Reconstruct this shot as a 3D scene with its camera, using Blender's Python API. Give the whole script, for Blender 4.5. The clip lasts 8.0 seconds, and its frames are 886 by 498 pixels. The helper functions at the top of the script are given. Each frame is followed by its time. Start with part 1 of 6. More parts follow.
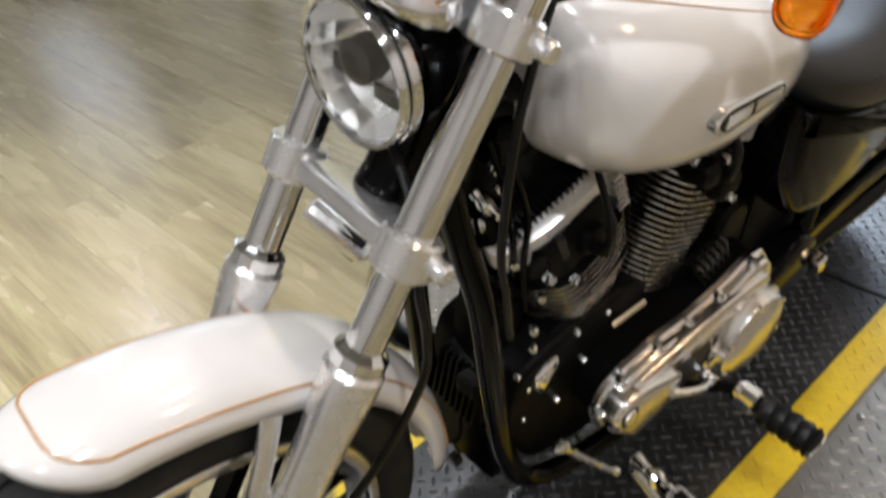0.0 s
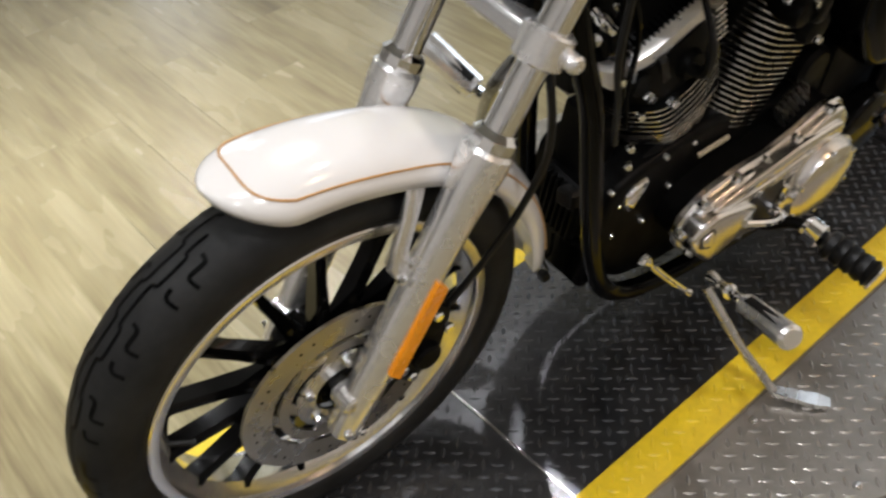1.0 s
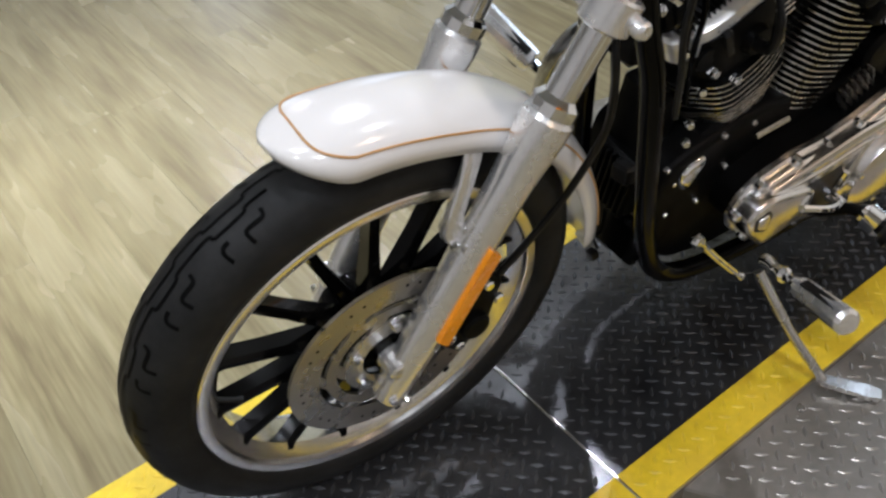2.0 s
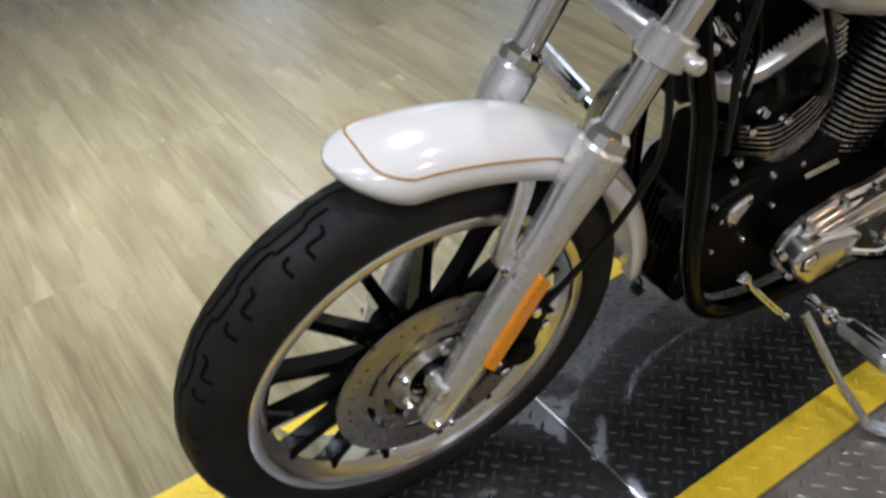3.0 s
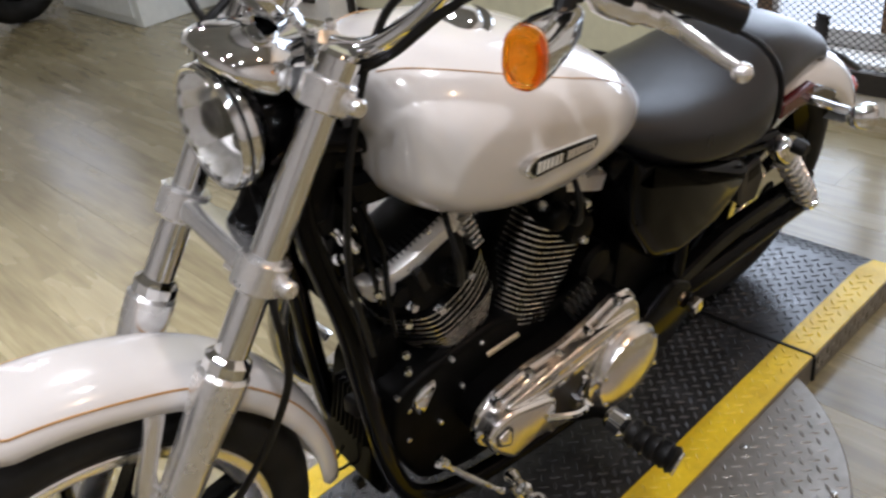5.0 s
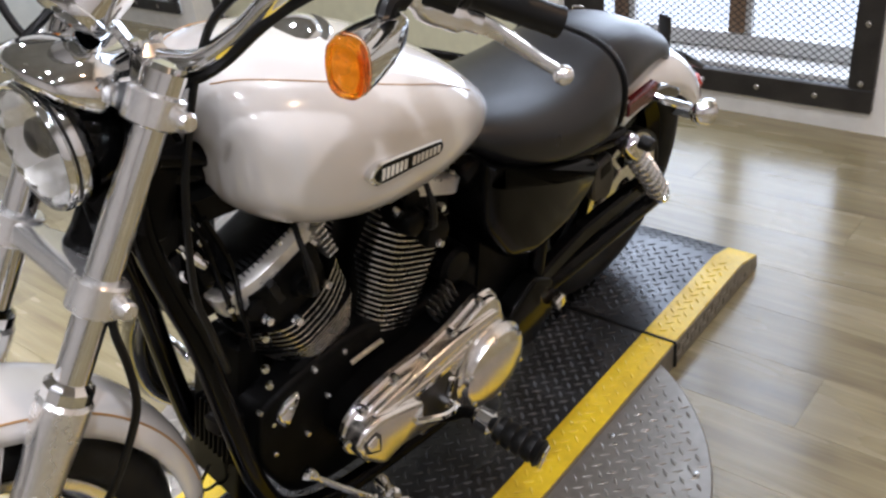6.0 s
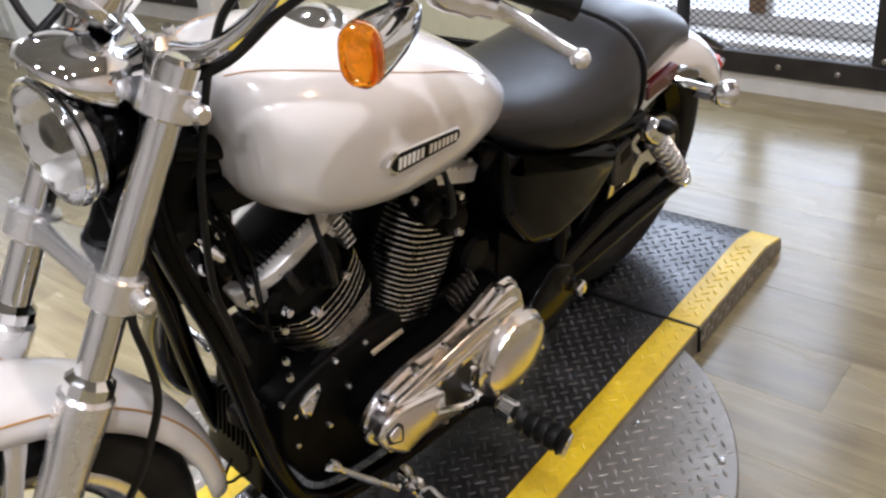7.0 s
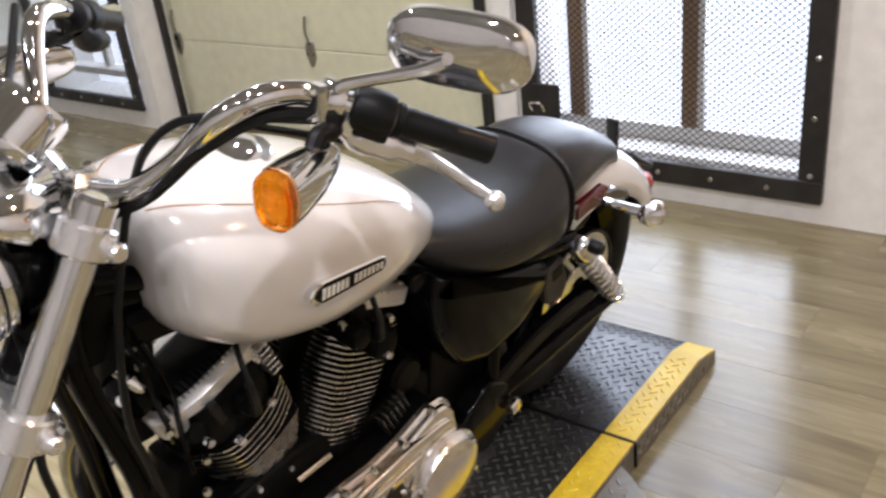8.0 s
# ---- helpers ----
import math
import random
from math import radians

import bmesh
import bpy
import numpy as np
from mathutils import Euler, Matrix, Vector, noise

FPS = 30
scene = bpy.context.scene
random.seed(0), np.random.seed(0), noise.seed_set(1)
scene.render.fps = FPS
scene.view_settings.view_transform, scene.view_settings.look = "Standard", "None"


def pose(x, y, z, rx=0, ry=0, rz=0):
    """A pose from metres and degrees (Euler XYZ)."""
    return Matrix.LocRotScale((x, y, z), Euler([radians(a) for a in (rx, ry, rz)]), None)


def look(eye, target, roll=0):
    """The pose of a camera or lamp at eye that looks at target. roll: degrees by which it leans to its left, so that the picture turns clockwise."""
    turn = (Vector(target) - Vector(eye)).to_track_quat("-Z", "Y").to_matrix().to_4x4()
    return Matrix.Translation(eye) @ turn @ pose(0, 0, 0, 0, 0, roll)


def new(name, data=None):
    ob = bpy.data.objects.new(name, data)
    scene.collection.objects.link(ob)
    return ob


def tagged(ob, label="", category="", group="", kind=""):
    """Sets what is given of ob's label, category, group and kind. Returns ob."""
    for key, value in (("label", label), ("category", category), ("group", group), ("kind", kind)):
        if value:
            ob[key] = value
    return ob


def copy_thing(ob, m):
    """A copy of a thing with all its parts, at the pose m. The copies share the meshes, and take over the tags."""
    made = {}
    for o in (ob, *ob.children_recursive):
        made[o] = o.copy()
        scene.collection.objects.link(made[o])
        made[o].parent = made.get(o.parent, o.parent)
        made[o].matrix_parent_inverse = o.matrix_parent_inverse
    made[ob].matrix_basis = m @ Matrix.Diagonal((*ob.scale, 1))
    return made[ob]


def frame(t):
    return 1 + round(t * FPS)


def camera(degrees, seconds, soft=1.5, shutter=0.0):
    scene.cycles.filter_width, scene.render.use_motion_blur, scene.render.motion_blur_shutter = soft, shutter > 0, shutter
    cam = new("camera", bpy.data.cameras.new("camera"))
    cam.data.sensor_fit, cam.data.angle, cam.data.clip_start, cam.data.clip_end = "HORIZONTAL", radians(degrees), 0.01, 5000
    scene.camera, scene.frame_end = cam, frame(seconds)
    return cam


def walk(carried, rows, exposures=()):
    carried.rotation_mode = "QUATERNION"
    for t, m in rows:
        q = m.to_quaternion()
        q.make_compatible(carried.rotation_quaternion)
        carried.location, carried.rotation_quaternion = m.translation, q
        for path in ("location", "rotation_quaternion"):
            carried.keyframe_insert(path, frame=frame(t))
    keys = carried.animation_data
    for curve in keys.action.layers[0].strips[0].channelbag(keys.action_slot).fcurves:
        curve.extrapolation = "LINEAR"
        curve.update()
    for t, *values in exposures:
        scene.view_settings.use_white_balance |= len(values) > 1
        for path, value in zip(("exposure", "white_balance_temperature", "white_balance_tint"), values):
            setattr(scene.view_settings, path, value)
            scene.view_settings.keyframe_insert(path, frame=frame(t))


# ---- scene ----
cam = camera(52.54, 8.0, soft=2.5, shutter=0.4)
ROWS = [
    (0.0, 0.1305, 0.7651, 1.2199, 53.736, 5.961, 135.858),
    (0.5, 0.2632, 0.8361, 1.2363, 49.586, 6.216, 134.230),
    (1.0, 0.3287, 0.8472, 1.2217, 48.266, 5.528, 139.705),
    (1.5, 0.3434, 0.8416, 1.2163, 48.783, 5.248, 142.198),
    (1.7, 0.3474, 0.8399, 1.2086, 48.057, 5.361, 141.988),
    (2.8, 0.3888, 0.8652, 1.1911, 49.179, 4.788, 146.558),
    (3.0, 0.3932, 0.8613, 1.2032, 50.906, 5.244, 145.977),
    (3.5, 0.3534, 0.8846, 1.2110, 52.349, 7.195, 143.191),
    (4.0, 0.2524, 0.9397, 1.2269, 56.600, 5.887, 138.555),
    (4.5, 0.1629, 1.0064, 1.2417, 58.136, 5.632, 136.992),
    (5.0, 0.1322, 1.0255, 1.2452, 59.326, 6.994, 135.790),
    (5.2, 0.1114, 1.0448, 1.2340, 59.303, 6.952, 133.701),
    (6.3, 0.0975, 1.0696, 1.2457, 58.759, 5.999, 128.048),
    (6.5, 0.0995, 1.0708, 1.2462, 59.246, 6.643, 129.093),
    (7.0, 0.0895, 1.0648, 1.2376, 58.195, 7.628, 129.018),
    (7.5, 0.0695, 1.0666, 1.2592, 62.581, 6.780, 129.485),
    (8.0, 0.0521, 1.0864, 1.2746, 63.887, 6.085, 126.408),
]
walk(cam, [(t, pose(x, y, z, rx, ry, rz)) for t, x, y, z, rx, ry, rz in ROWS],
     [(0.0, 0.11, 6150, 11), (0.5, 0.10, 6400, 11), (1.5, 0.01, 5950, 11), (3.0, -0.14, 5700, 11), (3.5, -0.14, 5650, 13), (4.5, -0.10, 6050, 14), (5.0, -0.05, 6080, 15), (6.5, 0.24, 5950, 16), (8.0, 0.28, 6250, 18)])

# ---- world and light ----
FLOOR_Z = -0.065
world = bpy.data.worlds.new("world")
scene.world = world
world.use_nodes = True
sky = world.node_tree.nodes.new("ShaderNodeTexSky")
sky.sky_type, sky.sun_disc, sky.sun_elevation, sky.sun_rotation = "NISHITA", False, radians(38), radians(200)
world.node_tree.links.new(sky.outputs[0], world.node_tree.nodes["Background"].inputs[0])
world.node_tree.nodes["Background"].inputs[1].default_value = 0.1


def lamp(name, kind, m, energy, colour, **more):
    data = bpy.data.lights.new(name, kind)
    data.energy, data.color = energy, colour
    for key, value in more.items():
        if key == "shape":
            data.shape = value
        elif key == "size":
            data.size = value
        elif key == "size_y":
            data.size_y = value
        elif key == "spread":
            data.spread = value
    ob = new(name, data)
    ob.matrix_world = m
    return ob


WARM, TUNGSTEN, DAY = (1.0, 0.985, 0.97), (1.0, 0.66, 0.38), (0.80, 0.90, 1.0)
LAMPS = [(x, y) for x in (-1.6, 0.1, 1.8) for y in (-1.2, 0.4, 2.0)] + [(-1.6, -3.2), (-1.6, -5.0)]
POWER = lambda x, y: (20 if x < -1 else 30 if x < 1 else 26) if y > 1 else (11 if x < -1 else 18) if y > 0 else 14 if y < -2 else 27 if x < -1 else 17 if x < 1 else 24
for lx, ly in LAMPS:
    lamp("ceiling_spot", "AREA", pose(lx, ly, 3.12), POWER(lx, ly), TUNGSTEN if ly > 1 and lx < -1 else WARM, shape="DISK", size=0.10, spread=radians(50 if (lx, ly) == (0.1, -1.2) else 180))
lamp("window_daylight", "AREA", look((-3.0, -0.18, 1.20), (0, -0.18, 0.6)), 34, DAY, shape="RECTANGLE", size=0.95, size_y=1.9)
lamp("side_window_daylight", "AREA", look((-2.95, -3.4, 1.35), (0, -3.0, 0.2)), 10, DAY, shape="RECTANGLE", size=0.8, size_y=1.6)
# added daylight from an assumed, unseen opening in the right wall
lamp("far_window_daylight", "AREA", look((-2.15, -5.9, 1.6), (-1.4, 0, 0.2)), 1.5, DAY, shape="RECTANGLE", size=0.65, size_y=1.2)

# ---- materials ----
def material(name, base, rough=0.5, metal=0.0, var=0.12, scale=9.0, bump=0.0, bump_scale=120.0, rough_var=0.08,
             coat=0.0, rand=0.0, second=None, stretch=(1, 1, 1), emit=0.0, alpha_glass=0.0, ior=1.5, fine=0.06, spec=0.5):
    mat = bpy.data.materials.new(name)
    mat.use_nodes = True
    nt = mat.node_tree
    b = nt.nodes["Principled BSDF"]
    b.inputs["Metallic"].default_value = metal
    b.inputs["Coat Weight"].default_value = coat
    b.inputs["Coat Roughness"].default_value = 0.04
    b.inputs["Transmission Weight"].default_value = alpha_glass
    b.inputs["IOR"].default_value = ior
    b.inputs["Specular IOR Level"].default_value = spec
    tc = nt.nodes.new("ShaderNodeTexCoord")
    mp = nt.nodes.new("ShaderNodeMapping")
    mp.inputs["Scale"].default_value = stretch
    nt.links.new(tc.outputs["Object"], mp.inputs[0])
    vec = mp.outputs[0]
    info = nt.nodes.new("ShaderNodeObjectInfo")
    if rand:
        shift = nt.nodes.new("ShaderNodeVectorMath")
        shift.operation = "MULTIPLY_ADD"
        comb = nt.nodes.new("ShaderNodeCombineXYZ")
        for n in range(3):
            nt.links.new(info.outputs["Random"], comb.inputs[n])
        nt.links.new(comb.outputs[0], shift.inputs[0])
        shift.inputs[1].default_value = (37, 51, 23)
        nt.links.new(vec, shift.inputs[2])
        vec = shift.outputs[0]
    big = nt.nodes.new("ShaderNodeTexNoise")
    big.inputs["Scale"].default_value, big.inputs["Detail"].default_value = scale, 5
    nt.links.new(vec, big.inputs["Vector"])
    small = nt.nodes.new("ShaderNodeTexNoise")
    small.inputs["Scale"].default_value, small.inputs["Detail"].default_value = scale * 9, 3
    nt.links.new(vec, small.inputs["Vector"])
    ramp = nt.nodes.new("ShaderNodeMapRange")
    ramp.inputs[1].default_value, ramp.inputs[2].default_value = 0.3, 0.7
    nt.links.new(big.outputs[0], ramp.inputs[0])
    mix = nt.nodes.new("ShaderNodeMix")
    mix.data_type = "RGBA"
    other = second or tuple(c * (1 - 2 * var) for c in base)
    mix.inputs["A"].default_value, mix.inputs["B"].default_value = (*base, 1), (*other, 1)
    nt.links.new(ramp.outputs[0], mix.inputs["Factor"])
    hsv = nt.nodes.new("ShaderNodeHueSaturation")
    nt.links.new(mix.outputs["Result"], hsv.inputs["Color"])
    val = nt.nodes.new("ShaderNodeMapRange")
    val.inputs[1].default_value, val.inputs[2].default_value = 0.25, 0.75
    val.inputs[3].default_value, val.inputs[4].default_value = 1 - fine, 1 + fine
    nt.links.new(small.outputs[0], val.inputs[0])
    last = val.outputs[0]
    if rand:
        rr = nt.nodes.new("ShaderNodeMapRange")
        rr.inputs[3].default_value, rr.inputs[4].default_value = 1 - rand, 1 + rand
        nt.links.new(info.outputs["Random"], rr.inputs[0])
        mul = nt.nodes.new("ShaderNodeMath")
        mul.operation = "MULTIPLY"
        nt.links.new(last, mul.inputs[0])
        nt.links.new(rr.outputs[0], mul.inputs[1])
        last = mul.outputs[0]
    nt.links.new(last, hsv.inputs["Value"])
    nt.links.new(hsv.outputs[0], b.inputs["Base Color"])
    rg = nt.nodes.new("ShaderNodeMapRange")
    rg.inputs[1].default_value, rg.inputs[2].default_value = 0.3, 0.7
    rg.inputs[3].default_value, rg.inputs[4].default_value = max(0.0, rough - rough_var), min(1, rough + rough_var)
    nt.links.new(big.outputs[0], rg.inputs[0])
    nt.links.new(rg.outputs[0], b.inputs["Roughness"])
    if bump:
        bt = nt.nodes.new("ShaderNodeTexNoise")
        bt.inputs["Scale"].default_value, bt.inputs["Detail"].default_value = bump_scale, 3
        nt.links.new(vec, bt.inputs["Vector"])
        bn = nt.nodes.new("ShaderNodeBump")
        bn.inputs["Strength"].default_value, bn.inputs["Distance"].default_value = bump, 0.002
        nt.links.new(bt.outputs[0], bn.inputs["Height"])
        nt.links.new(bn.outputs[0], b.inputs["Normal"])
    if emit:
        b.inputs["Emission Color"].default_value = (*base, 1)
        b.inputs["Emission Strength"].default_value = emit
    return mat


def wood(name):
    """Streaky oak print with a matt-satin wear layer; each plank takes its own stretch of the grain."""
    mat = bpy.data.materials.new(name)
    mat.use_nodes = True
    nt = mat.node_tree
    b = nt.nodes["Principled BSDF"]
    tc = nt.nodes.new("ShaderNodeTexCoord")
    info = nt.nodes.new("ShaderNodeObjectInfo")
    comb = nt.nodes.new("ShaderNodeCombineXYZ")
    for n in range(3):
        nt.links.new(info.outputs["Random"], comb.inputs[n])
    shift = nt.nodes.new("ShaderNodeVectorMath")
    shift.operation = "MULTIPLY_ADD"
    shift.inputs[1].default_value = (31, 47, 0)
    nt.links.new(comb.outputs[0], shift.inputs[0])
    nt.links.new(tc.outputs["Object"], shift.inputs[2])

    def grain(scale, detail, rough):
        mp = nt.nodes.new("ShaderNodeMapping")
        mp.inputs["Scale"].default_value = scale
        nt.links.new(shift.outputs[0], mp.inputs[0])
        tx = nt.nodes.new("ShaderNodeTexNoise")
        tx.inputs["Scale"].default_value, tx.inputs["Detail"].default_value, tx.inputs["Roughness"].default_value = 1.0, detail, rough
        tx.inputs["Distortion"].default_value = 0.2
        nt.links.new(mp.outputs[0], tx.inputs["Vector"])
        return tx.outputs[0]

    def spread(sock, lo, hi, a, c):
        mr = nt.nodes.new("ShaderNodeMapRange")
        for n, v in enumerate((lo, hi, a, c)):
            mr.inputs[n + 1].default_value = v
        nt.links.new(sock, mr.inputs[0])
        return mr.outputs[0]

    streak, cloud, fine = grain((34, 2.6, 1), 5, 0.58), grain((8.0, 1.5, 1), 3, 0.5), grain((130, 6, 1), 3, 0.5)
    ramp = nt.nodes.new("ShaderNodeValToRGB")
    e = ramp.color_ramp.elements
    e[0].position, e[0].color = 0.34, (0.118, 0.095, 0.053, 1)
    e[1].position, e[1].color = 0.95, (0.338, 0.297, 0.182, 1)
    mid = e.new(0.54)
    mid.color = (0.201, 0.170, 0.092, 1)
    add = nt.nodes.new("ShaderNodeMath")
    add.operation = "MULTIPLY_ADD"
    add.inputs[1].default_value = 0.55
    nt.links.new(cloud, add.inputs[0])
    sc = nt.nodes.new("ShaderNodeMath")
    sc.operation = "MULTIPLY"
    sc.inputs[1].default_value = 0.55
    nt.links.new(streak, sc.inputs[0])
    nt.links.new(sc.outputs[0], add.inputs[2])
    nt.links.new(add.outputs[0], ramp.inputs[0])
    hsv = nt.nodes.new("ShaderNodeHueSaturation")
    nt.links.new(ramp.outputs[0], hsv.inputs["Color"])
    mul = nt.nodes.new("ShaderNodeMath")
    mul.operation = "MULTIPLY"
    nt.links.new(spread(fine, 0.3, 0.7, 0.87, 1.13), mul.inputs[0])
    nt.links.new(spread(info.outputs["Random"], 0, 1, 0.92, 1.07), mul.inputs[1])
    nt.links.new(mul.outputs[0], hsv.inputs["Value"])
    nt.links.new(hsv.outputs[0], b.inputs["Base Color"])
    nt.links.new(spread(cloud, 0.3, 0.7, 0.18, 0.32), b.inputs["Roughness"])
    bn = nt.nodes.new("ShaderNodeBump")
    b.inputs["Coat Weight"].default_value, b.inputs["Coat Roughness"].default_value = 0.18, 0.16
    bn.inputs["Strength"].default_value, bn.inputs["Distance"].default_value = 0.10, 0.002
    nt.links.new(streak, bn.inputs["Height"])
    nt.links.new(bn.outputs[0], b.inputs["Normal"])
    return mat


WHITE_PAINT = material("pearl_white_paint", (0.78, 0.76, 0.74), 0.20, var=0.02, scale=3, coat=1.0, fine=0.01, rough_var=0.04)
GOLD_LINE = material("gold_pinstripe", (0.50, 0.27, 0.09), 0.3, var=0.05, coat=0.6)
CHROME = material("chrome", (0.85, 0.86, 0.87), 0.06, 1.0, var=0.03, scale=14, rough_var=0.03, fine=0.02)
POLISHED = material("polished_aluminium", (0.82, 0.81, 0.79), 0.20, 1.0, var=0.05, scale=18, rough_var=0.06)
SATIN = material("satin_aluminium", (0.72, 0.71, 0.69), 0.22, 1.0, var=0.06, scale=20, bump=0.05, bump_scale=300)
PRIMARY = material("buffed_primary_chrome", (0.90, 0.88, 0.86), 0.21, 1.0, var=0.03, scale=16, rough_var=0.05)
STAND_GREY = material("grey_steel_stand", (0.62, 0.61, 0.59), 0.25, 0.95, var=0.10, scale=25)
ROCKER = material("bright_rocker_cover", (0.84, 0.82, 0.79), 0.32, 0.55, var=0.03, scale=20)
SILVER = material("silver_clamp", (0.84, 0.83, 0.82), 0.24, 0.85, var=0.02, scale=20)
STEEL = material("brushed_steel_disc", (0.43, 0.415, 0.39), 0.30, 1.0, var=0.05, scale=30, fine=0.03)
GLOSS_BLACK = material("gloss_black_paint", (0.002, 0.002, 0.002), 0.11, spec=0.12, var=0.1, rough_var=0.05)
MATT_BLACK = material("wrinkle_black", (0.0022, 0.0022, 0.0022), 0.44, spec=0.09, var=0.2, scale=25, bump=0.2, bump_scale=500)
FIN_EDGE = material("machined_fin_edge", (0.72, 0.71, 0.68), 0.28, 1.0, var=0.12, scale=40)
RUBBER = material("tyre_rubber", (0.017, 0.017, 0.0165), 0.55, spec=0.22, var=0.25, scale=12, bump=0.15, bump_scale=350, fine=0.15)
HOSE = material("black_rubber_hose", (0.005, 0.005, 0.005), 0.40, spec=0.25, var=0.15, scale=30)
VINYL = material("black_seat_vinyl", (0.011, 0.011, 0.0115), 0.34, spec=0.40, var=0.15, scale=10, bump=0.10, bump_scale=450, rough_var=0.07)
AMBER = material("amber_lens", (1.0, 0.24, 0.001), 0.06, var=0.04, scale=60, alpha_glass=1.0, ior=1.25, coat=0.4, bump=0.35, bump_scale=120, fine=0.02, rough_var=0.03)
BOWL = material("lamp_bowl", (0.95, 0.80, 0.55), 0.30, 0.3, var=0.10, scale=60, bump=0.7, bump_scale=150)
AMBER_DULL = material("amber_reflector", (0.95, 0.32, 0.008), 0.25, var=0.08, scale=40, coat=0.4)
RED = material("red_lens", (0.09, 0.006, 0.006), 0.15, var=0.05, coat=0.6)
RED_LAMP = material("red_lamp_lens", (0.60, 0.05, 0.04), 0.18, var=0.08, coat=0.6)
DARK_CHROME = material("dark_chrome", (0.26, 0.26, 0.26), 0.12, 1.0, var=0.05, scale=20)
CLEAR = material("clear_lamp_glass", (1, 1, 1), 0.02, var=0.0, alpha_glass=1.0, fine=0.0, rough_var=0.0, ior=1.06, coat=0.5)
REFLECTOR = material("lamp_reflector", (0.90, 0.90, 0.89), 0.24, 0.85, var=0.04, scale=30, bump=0.35, bump_scale=40)
PLATE = material("dark_tread_plate", (0.160, 0.161, 0.166), 0.27, 0.80, var=0.25, second=(0.026, 0.0265, 0.028), scale=2.6, rough_var=0.10, fine=0.2)
TREAD = material("worn_tread_lugs", (0.100, 0.101, 0.105), 0.44, 0.6, var=0.3, second=(0.028, 0.0285, 0.030), scale=2.6, rough_var=0.08, fine=0.25, spec=0.3)
BARE = material("bare_aluminium_tread_plate", (0.290, 0.270, 0.240), 0.38, 0.7, var=0.16, scale=6, rough_var=0.1, fine=0.12)
YELLOW = material("yellow_edge_paint", (0.72, 0.52, 0.014), 0.40, var=0.10, scale=8, rough_var=0.1, fine=0.10, second=(0.58, 0.40, 0.012))
# lugs somewhat lighter than the bare plate they stand on
DISC_LUG = material("worn_bright_tread_lugs", (0.36, 0.34, 0.31), 0.30, 0.65, var=0.2, scale=8)
WOOD = wood("oak_vinyl_plank")
JOINT = material("plank_joint", (0.16, 0.125, 0.065), 0.7)
PLASTER = material("white_wall_paint", (0.87, 0.86, 0.82), 0.6, var=0.04, scale=2, bump=0.06, bump_scale=160)
CREAM = material("cream_door_panel", (0.74, 0.73, 0.53), 0.45, var=0.04, scale=2, bump=0.05, bump_scale=200)
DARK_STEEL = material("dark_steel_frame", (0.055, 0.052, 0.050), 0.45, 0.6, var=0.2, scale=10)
BROWN = material("brown_wood_post", (0.24, 0.15, 0.09), 0.5, var=0.2, scale=6, stretch=(4, 4, 0.5))
CEILING = material("grey_ceiling_paint", (0.34, 0.33, 0.31), 0.7, var=0.08, scale=1.5)
TAUPE_WALL = material("taupe_wall_paint", (0.62, 0.585, 0.555), 0.6, var=0.06, scale=1.5, bump=0.06, bump_scale=160)
GREY_WALL = material("grey_wall_paint", (0.60, 0.59, 0.57), 0.6, var=0.06, scale=1.5)
CABINET = material("white_cabinet_laminate", (0.74, 0.78, 0.76), 0.4, var=0.03, scale=2)
OUTDOOR = material("bright_overcast_backdrop", (0.84, 0.91, 1.0), 0.9, var=0.04, scale=0.6, emit=1.2)
BADGE_WHITE = material("cream_badge_letters", (0.80, 0.78, 0.70), 0.4, var=0.05)


# ---- mesh helpers ----
def link(name, bm, mat, parent=None, label="", sharp=35, mats=()):
    bmesh.ops.recalc_face_normals(bm, faces=bm.faces)
    me = bpy.data.meshes.new(name)
    bm.to_mesh(me)
    bm.free()
    for mm in (mat, *mats):
        me.materials.append(mm)
    me.shade_smooth()
    me.set_sharp_from_angle(angle=radians(sharp))
    ob = new(name, me)
    if parent is not None:
        ob.parent = parent
    if label:
        ob["label"] = label
    return ob


def part(name, bm, mat, parent, label="", sharp=35, mats=()):
    return link(name, bm, mat, parent, label, sharp, mats)


def again(ob, parent, m=None, name=None):
    """The same mesh once more, as another part."""
    o = new(name or ob.name.split(".")[0], ob.data)
    o.parent = parent
    if m is not None:
        o.matrix_basis = m
    if "label" in ob:
        o["label"] = ob["label"]
    return o


def V(*a):
    return Vector(a)


def smooth_path(pts, n=6):
    pts = [Vector(p) for p in pts]
    if len(pts) < 3 or n < 2:
        return pts
    ext = [2 * pts[0] - pts[1], *pts, 2 * pts[-1] - pts[-2]]
    out = []
    for i in range(1, len(ext) - 2):
        a, b, c, d = ext[i - 1:i + 3]
        for k in range(n):
            u = k / n
            out.append(0.5 * (2 * b + (c - a) * u + (2 * a - 5 * b + 4 * c - d) * u * u + (3 * b - a - 3 * c + d) * u ** 3))
    out.append(pts[-1])
    return out


def loft(bm, rings, cap=True, close=True):
    vs = [[bm.verts.new(p) for p in r] for r in rings]
    n = len(vs[0])
    for a, b in zip(vs, vs[1:]):
        for i in range(n if close else n - 1):
            j = (i + 1) % n
            bm.faces.new((a[i], a[j], b[j], b[i]))
    if cap and close:
        bm.faces.new(list(reversed(vs[0])))
        bm.faces.new(vs[-1])
    return vs


